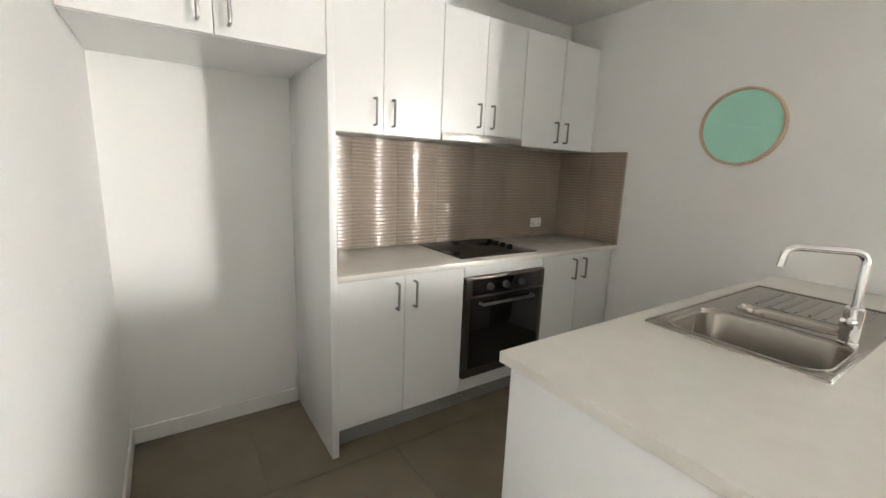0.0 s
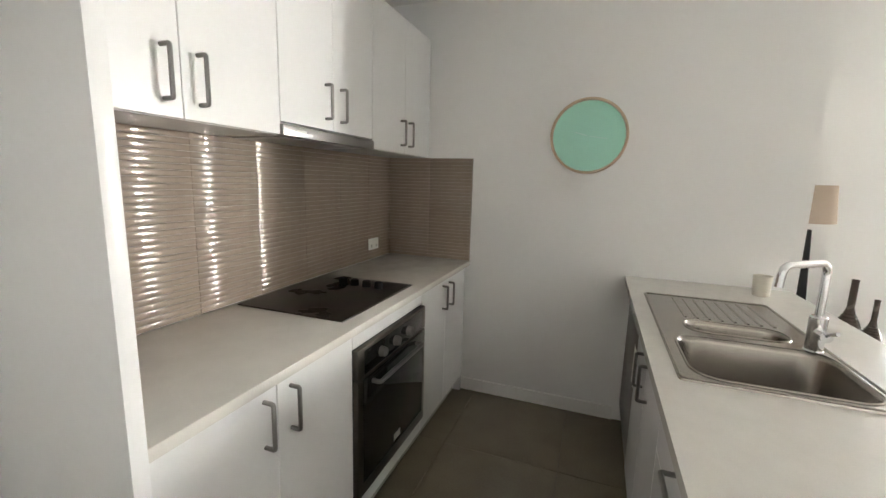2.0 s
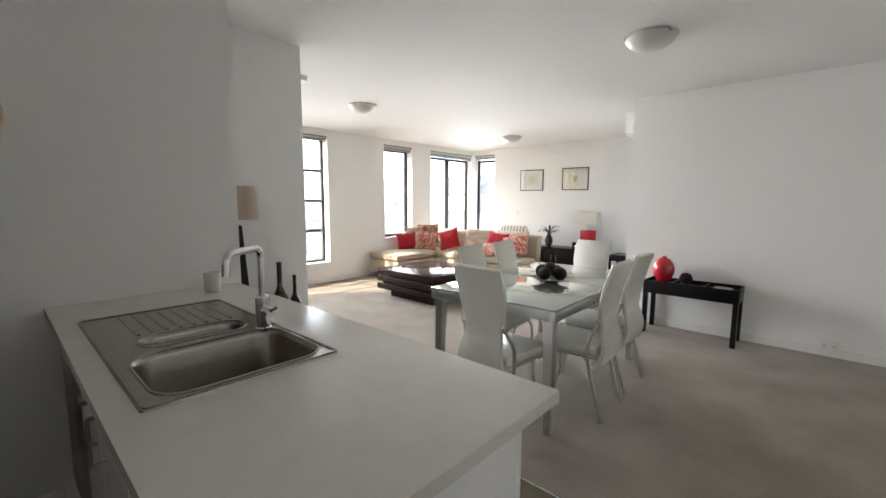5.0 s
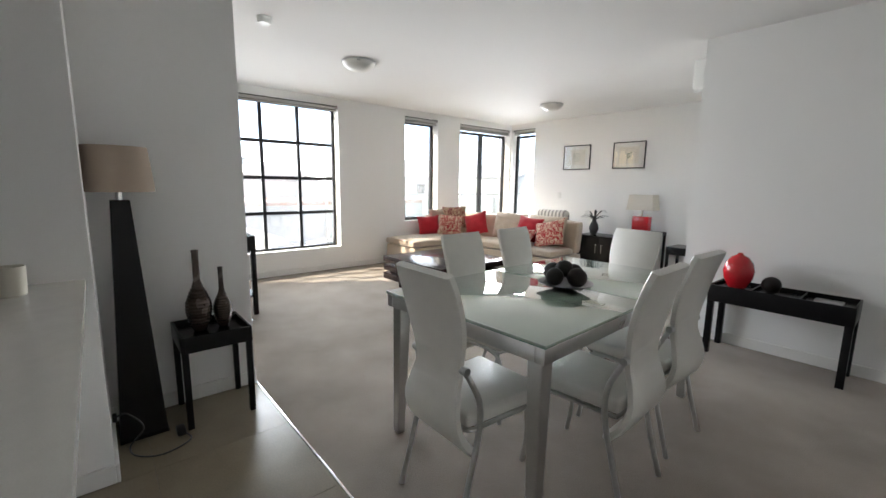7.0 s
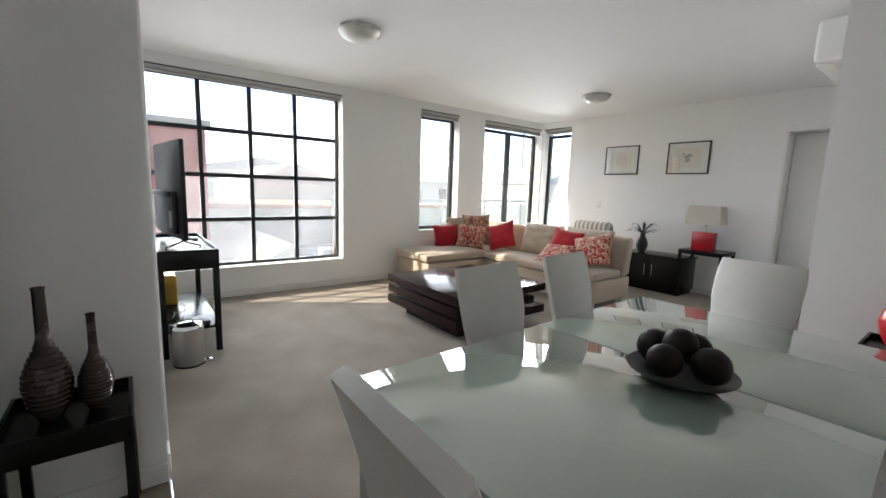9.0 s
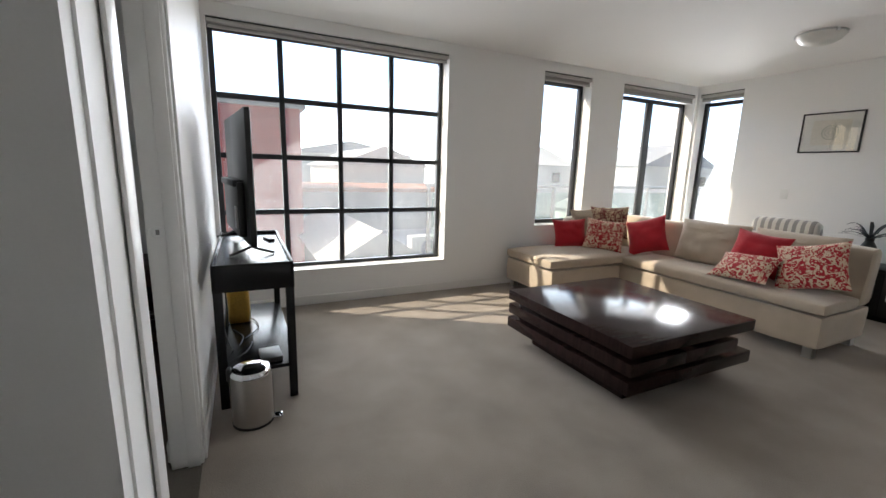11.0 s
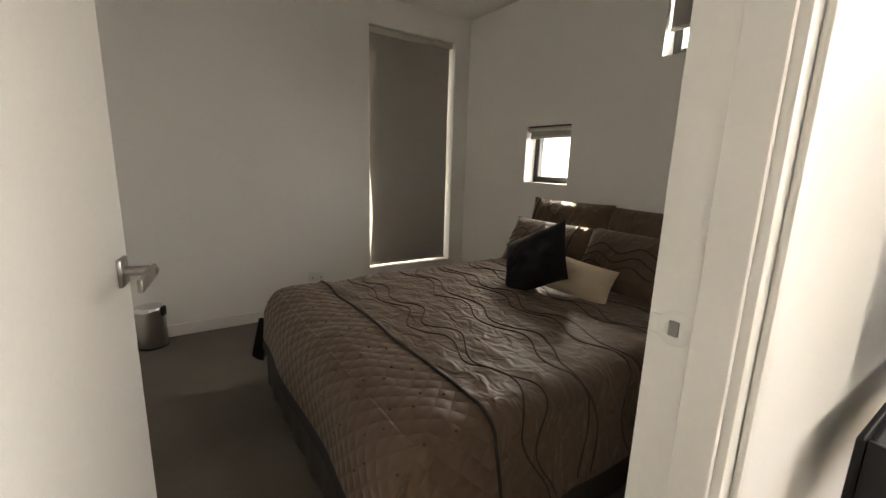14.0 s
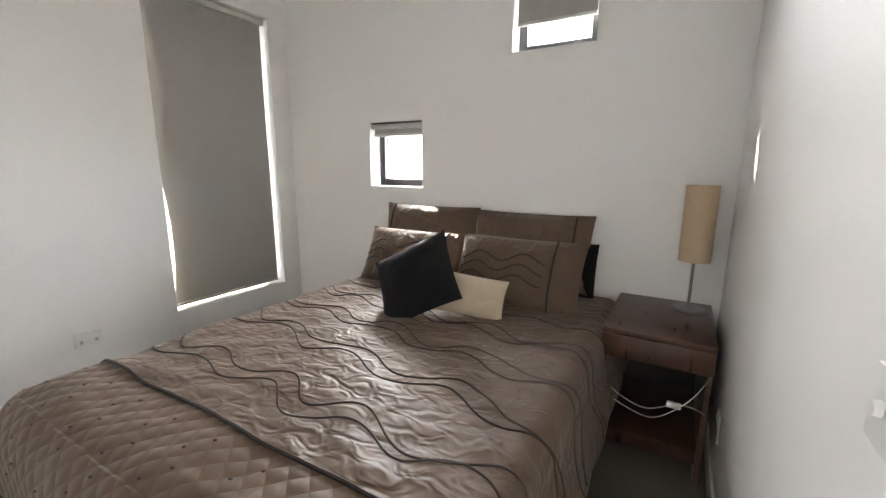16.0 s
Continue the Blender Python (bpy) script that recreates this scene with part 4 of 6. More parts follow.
def bowl(bm, x0, x1, y0, y1, depth, rad=0.06, n=6):
    """A sunk bowl with rounded corners, open at the top."""
    def ring(inset, z, r):
        out = []
        for cx, cy, a0 in ((x1 - inset - r, y1 - inset - r, 0), (x0 + inset + r, y1 - inset - r, 90), (x0 + inset + r, y0 + inset + r, 180), (x1 - inset - r, y0 + inset + r, 270)):
            for k in range(n + 1):
                a = radians(a0 + 90 * k / n)
                out.append(bm.verts.new((cx + r * math.cos(a), cy + r * math.sin(a), z)))
        return out
    rings = [ring(-0.004, 0.0062, rad + 0.004), ring(0.0, 0.003, rad), ring(0.006, -0.012, rad - 0.004), ring(0.012, -depth * 0.8, rad - 0.008), ring(0.03, -depth, rad - 0.02), ring(0.05, -depth - 0.003, rad - 0.035)]
    for a, b in zip(rings, rings[1:]):
        for k in range(len(a)):
            j = (k + 1) % len(a)
            bm.faces.new((a[k], a[j], b[j], b[k]))
    bm.faces.new(rings[-1])
    return rings


BOWLS = ((-0.430, -0.085, -0.222, 0.206, 0.075), (-0.022, 0.118, -0.168, 0.148, 0.062))


def rounded(x0, x1, y0, y1, r, n=7):
    """The outline of a rectangle with rounded corners."""
    return [(cx + r * math.cos(radians(a0 + 90 * k / n)), cy + r * math.sin(radians(a0 + 90 * k / n)))
            for cx, cy, a0 in ((x1 - r, y1 - r, 0), (x0 + r, y1 - r, 90), (x0 + r, y0 + r, 180), (x1 - r, y0 + r, 270)) for k in range(n + 1)]


def sink_deck():
    """The sink's flat top with rounded holes for the bowls, and its edge turned down."""
    bm = bmesh.new()
    loops = [rounded(-0.462, 0.498, -0.246, 0.247, 0.014)] + [rounded(q[0], q[1], q[2], q[3], q[4]) for q in BOWLS]
    edges, rims = [], []
    for pts in loops:
        vs = [bm.verts.new((x, y, 0.006)) for x, y in pts]
        rims.append(vs)
        edges += [bm.edges.new((vs[i], vs[(i + 1) % len(vs)])) for i in range(len(vs))]
    bmesh.ops.triangle_fill(bm, edges=edges, use_beauty=True)
    low = [bm.verts.new((v.co.x * 1.004, v.co.y * 1.006, 0.0005)) for v in rims[0]]
    for i in range(len(low)):
        j = (i + 1) % len(low)
        bm.faces.new((rims[0][i], rims[0][j], low[j], low[i]))
    return bm


part("deck", sink_deck(), M_sink, sink)
for q, d in ((BOWLS[0], 0.175), (BOWLS[1], 0.11)):
    bm = bmesh.new()
    bowl(bm, *q[:4], d, q[4])
    shell(bm, 0.0012)
    bo = part("bowl", bm, M_sink, sink)
    part("bowl_rim", tube([(x, y, 0.0062) for x, y in rounded(q[0] - 0.004, q[1] + 0.004, q[2] - 0.004, q[3] + 0.004, q[4] + 0.004)] + [(q[1] + 0.004, q[3] - q[4], 0.0062)], 0.0035, 8), M_sink, bo)
    cx, cy = (q[0] + q[1]) / 2, (q[2] + q[3]) / 2
    part("drain", lathe([(0, -d), (0.032, -d), (0.034, -d + 0.003), (0.028, -d + 0.004), (0, -d - 0.001)], 24, x=cx, y=cy), M_chrome, bo)
part("raised_edge", tube(arc([(-0.455, -0.24, 0.0065), (0.490, -0.24, 0.0065), (0.490, 0.241, 0.0065), (-0.455, 0.241, 0.0065), (-0.455, -0.24, 0.0065)], 0.02), 0.004, 8), M_sink, sink)
for i in range(8):
    y = -0.165 + i * 0.042
    part("drainer_ridge", tube([(0.150, y, 0.0020), (0.185, y, 0.0035), (0.415, y, 0.0035), (0.450, y, 0.0020)], 0.0075, 10), M_sink, sink)

tap = thing("kitchen_tap", "chrome square gooseneck mixer tap beside the sink", "tap", 2.20, 0.264, 0.905)
part("base", lathe([(0, 0), (0.027, 0), (0.027, 0.006), (0.024, 0.01), (0.024, 0.115), (0.02, 0.12), (0, 0.12)], 28), M_chrome, tap)
part("spout", tube(arc([(0, 0, 0.11), (0, 0, 0.290), (-0.128, 0.158, 0.290), (-0.134, 0.165, 0.225)], 0.04, 8), 0.0115, 14), M_chrome, tap)
bm = bmesh.new()
cyl(bm, 0.017, 0.017, 0, 0.05, pose(-0.015, 0, 0.07, 0, -90, 0), 20)
tube([(-0.055, 0, 0.07), (-0.075, 0.0, 0.082), (-0.12, 0.0, 0.10)], 0.006, 10, bm)
part("lever", bm, M_chrome, tap)

tagged(part("cup", lathe([(0, 0.9), (0.032, 0.9), (0.036, 0.905), (0.040, 1.0), (0.037, 1.0), (0.033, 0.908), (0, 0.906)], 28, x=2.99, y=0.165), M_cup), "cream ceramic cup on the island worktop", "cup")


# ---- dining ----
def dining_chair(x, y, rz):
    c = thing("dining_chair", "white leather dining chair with curved silver legs", "chair", x, y, 0, rz, "dining chairs round the glass table")
    pts = smooth_curve([(0, -0.150, 0.285), (0, -0.212, 0.36), (0, -0.236, 0.44), (0, -0.222, 0.52), (0, -0.200, 0.60), (0, -0.206, 0.70), (0, -0.228, 0.82), (0, -0.257, 0.92), (0, -0.280, 0.985)], 4)
    bm = bmesh.new()
    rows = []
    for i, p in enumerate(pts):
        f = i / (len(pts) - 1)
        zz = p.z
        w = 0.172 - 0.040 * math.exp(-((zz - 0.60) / 0.13) ** 2) - 0.012 * max(0.0, (zz - 0.93) / 0.08)
        a = pts[max(i - 1, 0)]
        b = pts[min(i + 1, len(pts) - 1)]
        d = (b - a).normalized()
        nrm = Vector((0, d.z, -d.y))
        th = 0.017
        row = []
        for (u, v) in ((-1, -0.6), (-0.93, -1), (0.93, -1), (1, -0.6), (1, 0.6), (0.93, 1), (-0.93, 1), (-1, 0.6)):
            row.append(bm.verts.new(Vector((u * w, 0, 0)) + p + nrm * v * th))
        rows.append(row)
    for a, b in zip(rows, rows[1:]):
        for k in range(8):
            bm.faces.new((a[k], a[(k + 1) % 8], b[(k + 1) % 8], b[k]))
    bm.faces.new(rows[0])
    bm.faces.new(rows[-1])
    part("backrest", bm, M_leather, c)
    bm = box(-0.20, 0.20, -0.20, 0.22, 0.405, 0.465, bevel=0.022, seg=4)
    for v in bm.verts:
        if v.co.z > 0.44:
            v.co.z += 0.012 * (1 - (v.co.x / 0.2) ** 2)
        if v.co.y < 0:
            v.co.x *= 0.86
    part("seat", bm, M_leather, c)
    part("seat_frame", tube(arc([(-0.17, -0.19, 0.398), (0.17, -0.19, 0.398), (0.19, 0.20, 0.398), (-0.19, 0.20, 0.398), (-0.17, -0.19, 0.398)], 0.03), 0.009, 8), M_alu, c)
    for s in (-1, 1):
        rear = smooth_curve([(s * 0.140, -0.196, 0.625), (s * 0.162, -0.180, 0.585), (s * 0.180, -0.150, 0.50), (s * 0.182, -0.150, 0.38), (s * 0.182, -0.195, 0.20), (s * 0.184, -0.250, 0.0)], 6)
        part("leg", tube(rear, 0.0115, 10), M_alu, c)
        front = smooth_curve([(s * 0.185, 0.10, 0.398), (s * 0.190, 0.19, 0.375), (s * 0.192, 0.215, 0.28), (s * 0.195, 0.205, 0.14), (s * 0.198, 0.225, 0.0)], 6)
        part("leg", tube(front, 0.0115, 10), M_alu, c)
        bm = bmesh.new()
        cyl(bm, 0.016, 0.016, -0.02, 0.02, pose(s * 0.142, -0.196, 0.625, 0, 90, 0), 14)
        part("bracket", bm, M_alu, c)
    return c


ch = dining_chair(2.19, -1.235, 179)
for x, y, r in ((2.650, -1.835, 94), (2.69, -2.375, 94), (2.38, -2.73, -4), (1.925, -1.72, -88), (1.955, -2.26, -92)):
    copy_thing(ch, pose(x, y, 0, 0, 0, r))

dt = thing("dining_table", "extending dining table with pale green glass top and silver frame", "table", 2.305, -1.985, 0, 1.8)
TX0, TX1, TY0, TY1 = -0.47, 0.47, -0.82, 0.82
for ya, yb in ((TY0, -0.003), (0.003, TY1)):
    g = part("glass_top", box(TX0, TX1, ya, yb, 0.749, 0.760, bevel=0.002), M_gtop, dt)
for nm, a in (("apron", (TX0 + 0.005, TX0 + 0.045, TY0 + 0.005, TY1 - 0.005)), ("apron", (TX1 - 0.045, TX1 - 0.005, TY0 + 0.005, TY1 - 0.005)),
              ("apron", (TX0 + 0.046, TX1 - 0.046, TY0 + 0.005, TY0 + 0.045)), ("apron", (TX0 + 0.046, TX1 - 0.046, TY1 - 0.045, TY1 - 0.005))):
    part(nm, box(*a, 0.683, 0.745, bevel=0.004), M_alu, dt)
part("spacer_strip", box(TX0 + 0.003, TX1 - 0.003, TY0 + 0.003, TY1 - 0.003, 0.7452, 0.7488), M_gedge, dt)
for sx in (-1, 1):
    for sy in (-1, 1):
        bm = bmesh.new()
        vs = []
        for z, h, o in ((0.0, 0.022, 0.0), (0.683, 0.033, -0.02)):
            cx, cy = sx * (0.425 + o * 0.6), sy * (0.775 + o * 0.6)
            vs.append([bm.verts.new((cx + a * h, cy + b * h, z)) for a, b in ((-1, -1), (1, -1), (1, 1), (-1, 1))])
        for k in range(4):
            bm.faces.new((vs[0][k], vs[0][(k + 1) % 4], vs[1][(k + 1) % 4], vs[1][k]))
        bm.faces.new(vs[0][::-1])
        bm.faces.new(vs[1])
        bmesh.ops.bevel(bm, geom=bm.edges[:], offset=0.004, segments=1, affect="EDGES")
        part("leg", bm, M_alu, dt)

db = thing("decor_bowl", "shallow dark bowl on the glass table", "bowl", 2.240, -1.940, 0.76)
part("dish", lathe([(0, 0.0), (0.05, 0.0), (0.095, 0.008), (0.140, 0.024), (0.143, 0.028), (0.09, 0.016), (0, 0.010)], 36), M_black, db)
for i, (x, y, z, r) in enumerate(((-0.080, 0.018, 0.068, 0.050), (0.013, 0.080, 0.066, 0.047), (0.080, -0.005, 0.070, 0.051), (0.0, -0.078, 0.067, 0.049), (0.005, 0.008, 0.100, 0.046))):
    bm = bmesh.new()
    bmesh.ops.create_icosphere(bm, subdivisions=3, radius=r)
    for v in bm.verts:
        v.co *= 1 + 0.035 * noise.noise(v.co * 45 + Vector((i, 0, 0)))
    tagged(part("decor_ball", bm, M_darkball, at=pose(2.240 + x, -1.940 + y, 0.76 + z)), "dark woven decorative ball in the bowl", "ball", "decorative balls")


# ---- tables, lamps, vases ----
def tray_table(name, label, x, y, w, d, h, leg=0.035, rim=0.03, apron=0.09, rz=0, legs_in=0.0, shelf=None, dividers=()):
    """A black wooden table with a rimmed tray top; w along x, d along y."""
    t = thing(name, label, "table", x, y, 0, rz)
    part("tabletop", box(-w / 2 + 0.012, w / 2 - 0.012, -d / 2 + 0.012, d / 2 - 0.012, h - rim - 0.016, h - rim), M_blackwood, t)
    for a in ((-w / 2, w / 2, -d / 2, -d / 2 + 0.014), (-w / 2, w / 2, d / 2 - 0.014, d / 2), (-w / 2, -w / 2 + 0.014, -d / 2 + 0.0145, d / 2 - 0.0145), (w / 2 - 0.014, w / 2, -d / 2 + 0.0145, d / 2 - 0.0145)):
        part("apron", box(*a, h - apron, h, bevel=0.003), M_blackwood, t)
    for dv in dividers:
        part("divider", box(dv - 0.006, dv + 0.006, -d / 2 + 0.015, d / 2 - 0.015, h - rim + 0.0005, h - 0.004), M_blackwood, t)
    for sx in (-1, 1):
        for sy in (-1, 1):
            part("leg", box(*sorted((sx * (w / 2 - 0.002), sx * (w / 2 - leg))), *sorted((sy * (d / 2 - 0.002), sy * (d / 2 - leg))), 0, h - apron + 0.001, bevel=0.003), M_blackwood, t)
    if shelf:
        part("shelf", box(-w / 2 + 0.004, w / 2 - 0.004, -d / 2 + 0.004, d / 2 - 0.004, shelf - 0.02, shelf, bevel=0.003), M_blackwood, t)
        part("shelf_rim", box(-w / 2 + 0.036, w / 2 - 0.036, d / 2 - 0.016, d / 2 - 0.004, shelf + 0.0005, shelf + 0.04, bevel=0.002), M_blackwood, t)
    return t


tray_table("side_table", "small black wooden tray table against the wall", 3.565, -0.51, 0.35, 0.34, 0.50, 0.032, apron=0.085)
tray_table("console_table", "long low black wooden console with tray compartments", 1.675, -3.855, 0.83, 0.34, 0.55, 0.045, rim=0.028, apron=0.13, dividers=(-0.13, 0.15))
tray_table("tv_table", "long black wooden table with a lower shelf under the television", 5.762, -1.026, 1.16, 0.392, 0.785, 0.045, rim=0.022, apron=0.145, shelf=0.205)

VASE = [(0, 0), (0.026, 0), (0.032, 0.006), (0.055, 0.06), (0.066, 0.12), (0.062, 0.165), (0.045, 0.215), (0.026, 0.255), (0.0175, 0.29), (0.0165, 0.44), (0.019, 0.452), (0.014, 0.45), (0.012, 0.30), (0, 0.29)]


def ribbed(profile, s):
    """The profile scaled, with fine raised rings on its belly."""
    pts = []
    for (r0, z0), (r1, z1) in zip(profile, profile[1:]):
        for k in range(10):
            f = k / 10
            r, z = r0 + (r1 - r0) * f, z0 + (z1 - z0) * f
            rr = r + (0.0022 * math.sin(z * 2 * math.pi / 0.018) if 0.03 < z < 0.26 and r > 0.02 else 0)
            pts.append((max(rr, 0) * s, z * s))
    return pts + [(profile[-1][0] * s, profile[-1][1] * s)]


tagged(part("vase", lathe(ribbed(VASE, 1.0), 32), M_bronze, at=pose(3.57, -0.460, 0.47)), "tall dark bronze ribbed bottle vase on the side table", "vase", "ribbed bottle vases")
tagged(part("vase", lathe(ribbed(VASE, 0.76), 32), M_bronze, at=pose(3.585, -0.580, 0.47)), "shorter dark bronze ribbed bottle vase on the side table", "vase", "ribbed bottle vases")
tagged(part("vase", lathe([(0, 0), (0.04, 0), (0.06, 0.01), (0.095, 0.08), (0.104, 0.14), (0.09, 0.20), (0.055, 0.245), (0.022, 0.262), (0.018, 0.272), (0.012, 0.278), (0, 0.276)], 36), M_redgloss, at=pose(1.945, -3.85, 0.522)), "glossy red ceramic vase on the console", "vase")
bm = bmesh.new()
bmesh.ops.create_icosphere(bm, subdivisions=3, radius=0.062)
tagged(part("decor_ball", bm, M_darkball, at=pose(1.735, -3.86, 0.5835)), "dark round ornament on the console", "ball")
tagged(part("tray_dish", box(-0.075, 0.075, -0.06, 0.06, 0, 0.012, bevel=0.004), M_alu, at=pose(1.412, -3.86, 0.5225)), "small silver dish lying in the console tray", "dish")

fl = thing("floor_lamp", "floor lamp with tapering black wooden base and beige shade", "lamp", 3.56, -0.165, 0)
bm = bmesh.new()
lo = [bm.verts.new((a * 0.098, b * 0.098, 0.012)) for a, b in ((-1, -1), (1, -1), (1, 1), (-1, 1))]
hi = [bm.verts.new((a * 0.038, b * 0.038, 1.195)) for a, b in ((-1, -1), (1, -1), (1, 1), (-1, 1))]
for k in range(4):
    bm.faces.new((lo[k], lo[(k + 1) % 4], hi[(k + 1) % 4], hi[k]))
bm.faces.new(lo[::-1])
bm.faces.new(hi)
bmesh.ops.bevel(bm, geom=bm.edges[:], offset=0.003, segments=1, affect="EDGES")
part("base", bm, M_blackwood, fl)
part("foot", box(-0.102, 0.102, -0.102, 0.102, 0, 0.0118), M_blackwood, fl)
bm = bmesh.new()
cyl(bm, 0.014, 0.014, 1.195, 1.30, n=18)
part("stem", bm, M_chrome, fl)
part("shade", lathe([(0.148, 1.235), (0.128, 1.445), (0.126, 1.445), (0.146, 1.235), (0.148, 1.235)], 48), M_shade, fl)
bm = bmesh.new()
bmesh.ops.create_icosphere(bm, subdivisions=2, radius=0.03)
bmesh.ops.translate(bm, vec=(0, 0, 1.325), verts=bm.verts)
part("bulb", bm, M_opal, fl)
part("shade_ring", tube([(-0.137, 0, 1.34), (0.137, 0, 1.34)], 0.003, 8), M_alu, fl)
cord = smooth_curve([(3.50, -0.05, 0.13), (3.45, -0.10, 0.16), (3.42, -0.16, 0.08), (3.40, -0.10, 0.012), (3.30, -0.12, 0.008), (3.24, -0.22, 0.008), (3.30, -0.34, 0.008), (3.42, -0.30, 0.010)], 8)
pc = thing("power_cable", "black lamp cable with a foot switch on the tiles", "cable", 3.40, -0.2, 0)
part("cord", tube([(p.x - 3.40, p.y + 0.2, p.z) for p in cord], 0.004, 8), M_black, pc)
part("foot_switch", box(-0.04, 0.04, -0.13, -0.09, 0.0, 0.03, bevel=0.008), M_black, pc)
part("plug", box(0.08, 0.12, 0.138, 0.156, 0.115, 0.15, bevel=0.006), M_black, pc)


def ceiling_light(x, y, r=0.165):
    c = thing("ceiling_light", "frosted glass dome ceiling light with a metal rim", "ceiling light", x, y, 2.50, group="dome ceiling lights")
    part("base", lathe([(0, 0), (r + 0.008, 0), (r + 0.008, -0.012), (0, -0.012)], 48), M_alu, c)
    part("dome", lathe([(r, -0.0125), (r * 0.96, -0.03), (r * 0.82, -0.058), (r * 0.58, -0.08), (r * 0.3, -0.092), (0, -0.096)], 48), M_opal, c)
    for a in (30, 150, 270):
        part("clip", box(r - 0.004, r + 0.012, -0.012, 0.012, -0.024, -0.0005, bevel=0.002, m=pose(0, 0, 0, 0, 0, a)), M_chrome, c)


for x, y in ((1.74, -2.30), (4.95, -2.24), (4.92, -5.46)):
    ceiling_light(x, y)
sm = thing("smoke_detector", "round white smoke detector on the ceiling", "smoke detector", 4.42, -1.16, 2.50)
part("base", lathe([(0, 0), (0.055, 0), (0.055, -0.012), (0, -0.012)], 32), M_white_plastic, sm)
part("cover", lathe([(0.05, -0.0125), (0.05, -0.03), (0.042, -0.044), (0, -0.046)], 32), M_white_plastic, sm)
ac = thing("air_conditioner", "white wall-mounted split air conditioner", "air conditioner", 2.40, -4.75, 2.15)
part("casing", box(0.001, 0.20, -0.40, 0.40, 0.02, 0.29, bevel=0.03, seg=3), M_white_plastic, ac)
part("flap", box(0.10, 0.185, -0.37, 0.37, 0.005, 0.0195, bevel=0.003), M_white_plastic, ac)

# ---- living room ----
ct = thing("coffee_table", "large square dark wenge coffee table in stacked slabs", "coffee table", 4.84, -3.345, 0)
part("top_slab", box(-0.56, 0.56, -0.56, 0.56, 0.334, 0.404, bevel=0.003), M_wenge, ct)
part("middle_slab", box(-0.56, 0.56, 0.10, 0.555, 0.226, 0.30, bevel=0.003), M_wenge, ct)
part("middle_slab", box(-0.56, -0.02, -0.40, 0.099, 0.226, 0.30, bevel=0.003), M_wenge, ct)
part("bottom_slab", box(-0.56, 0.56, -0.56, 0.56, 0.118, 0.194, bevel=0.003), M_wenge, ct)
for za, zb in ((0.1945, 0.2255), (0.3005, 0.3335)):
    part("spacer", box(-0.50, 0.50, 0.15, 0.50, za, zb), M_wenge, ct)
part("plinth", box(-0.42, 0.42, -0.42, 0.42, 0.0, 0.1175), M_wenge, ct)
part("core", box(-0.05, 0.50, -0.05, 0.0995, 0.1945, 0.3335), M_wenge, ct)


def soft_box(x0, x1, y0, y1, z0, z1, r=0.05, puff=0.012, seed=0.0):
    """An upholstered block: rounded, slightly swollen and creased."""
    bm = box(x0, x1, y0, y1, z0, z1)
    bmesh.ops.subdivide_edges(bm, edges=bm.edges[:], cuts=9, use_grid_fill=True)
    hx, hy, hz = (x1 - x0) / 2, (y1 - y0) / 2, (z1 - z0) / 2
    c = Vector(((x0 + x1) / 2, (y0 + y1) / 2, (z0 + z1) / 2))
    rr = min(r, hx, hy, hz)
    for v in bm.verts:
        p = v.co - c
        q = Vector((max(-(hx - rr), min(hx - rr, p.x)), max(-(hy - rr), min(hy - rr, p.y)), max(-(hz - rr), min(hz - rr, p.z))))
        d = p - q
        if d.length > 1e-6:
            p = q + d.normalized() * min(d.length, rr)
        k = (1 - (p.x / hx) ** 2) * (1 - (p.y / hy) ** 2)
        if p.z > 0:
            p.z += puff * max(0, k)
        s = p * 5 + Vector((seed, seed * 2, 0))
        p += Vector((noise.noise(s), noise.noise(s + Vector((7, 0, 0))), noise.noise(s + Vector((0, 9, 0))))) * 0.006
        v.co = p + c
    return bm


def throw_pillow(w, h, d, seed=0.0, n=18, pinch=0.10, crease=0.012):
    """A stuffed pillow standing in its own x-z plane, its back to +y."""
    bm = bmesh.new()
    side = []
    for s in (-1, 1):
        g = []
        for i in range(n + 1):
            row = []
            for j in range(n + 1):
                u, v = 2 * i / n - 1, 2 * j / n - 1
                e = max(0.0, (1 - abs(u) ** 2.6) * (1 - abs(v) ** 2.6)) ** 0.55
                x = w / 2 * u * (1 - pinch * (1 - v * v))
                z = h / 2 * v * (1 - pinch * (1 - u * u))
                k = noise.noise(Vector((u * 2.2 + seed, v * 2.2, s + seed))) + 0.6 * noise.noise(Vector((u * 6 + seed, v * 6, s)))
                y = s * (d / 2 * e + crease * k * e)
                row.append(bm.verts.new((x, y, z)))
            g.append(row)
        side.append(g)
        for i in range(n):
            for j in range(n):
                bm.faces.new((g[i][j], g[i + 1][j], g[i + 1][j + 1], g[i][j + 1]))
    bmesh.ops.remove_doubles(bm, verts=bm.verts, dist=0.0006)
    bmesh.ops.recalc_face_normals(bm, faces=bm.faces)
    return bm


sf = thing("corner_sofa", "large beige suede corner sofa with a chaise", "sofa", 5.42, -4.65, 0)


def so(bm):
    bmesh.ops.translate(bm, vec=(-5.4, 4.6, 0), verts=bm.verts)
    return bm


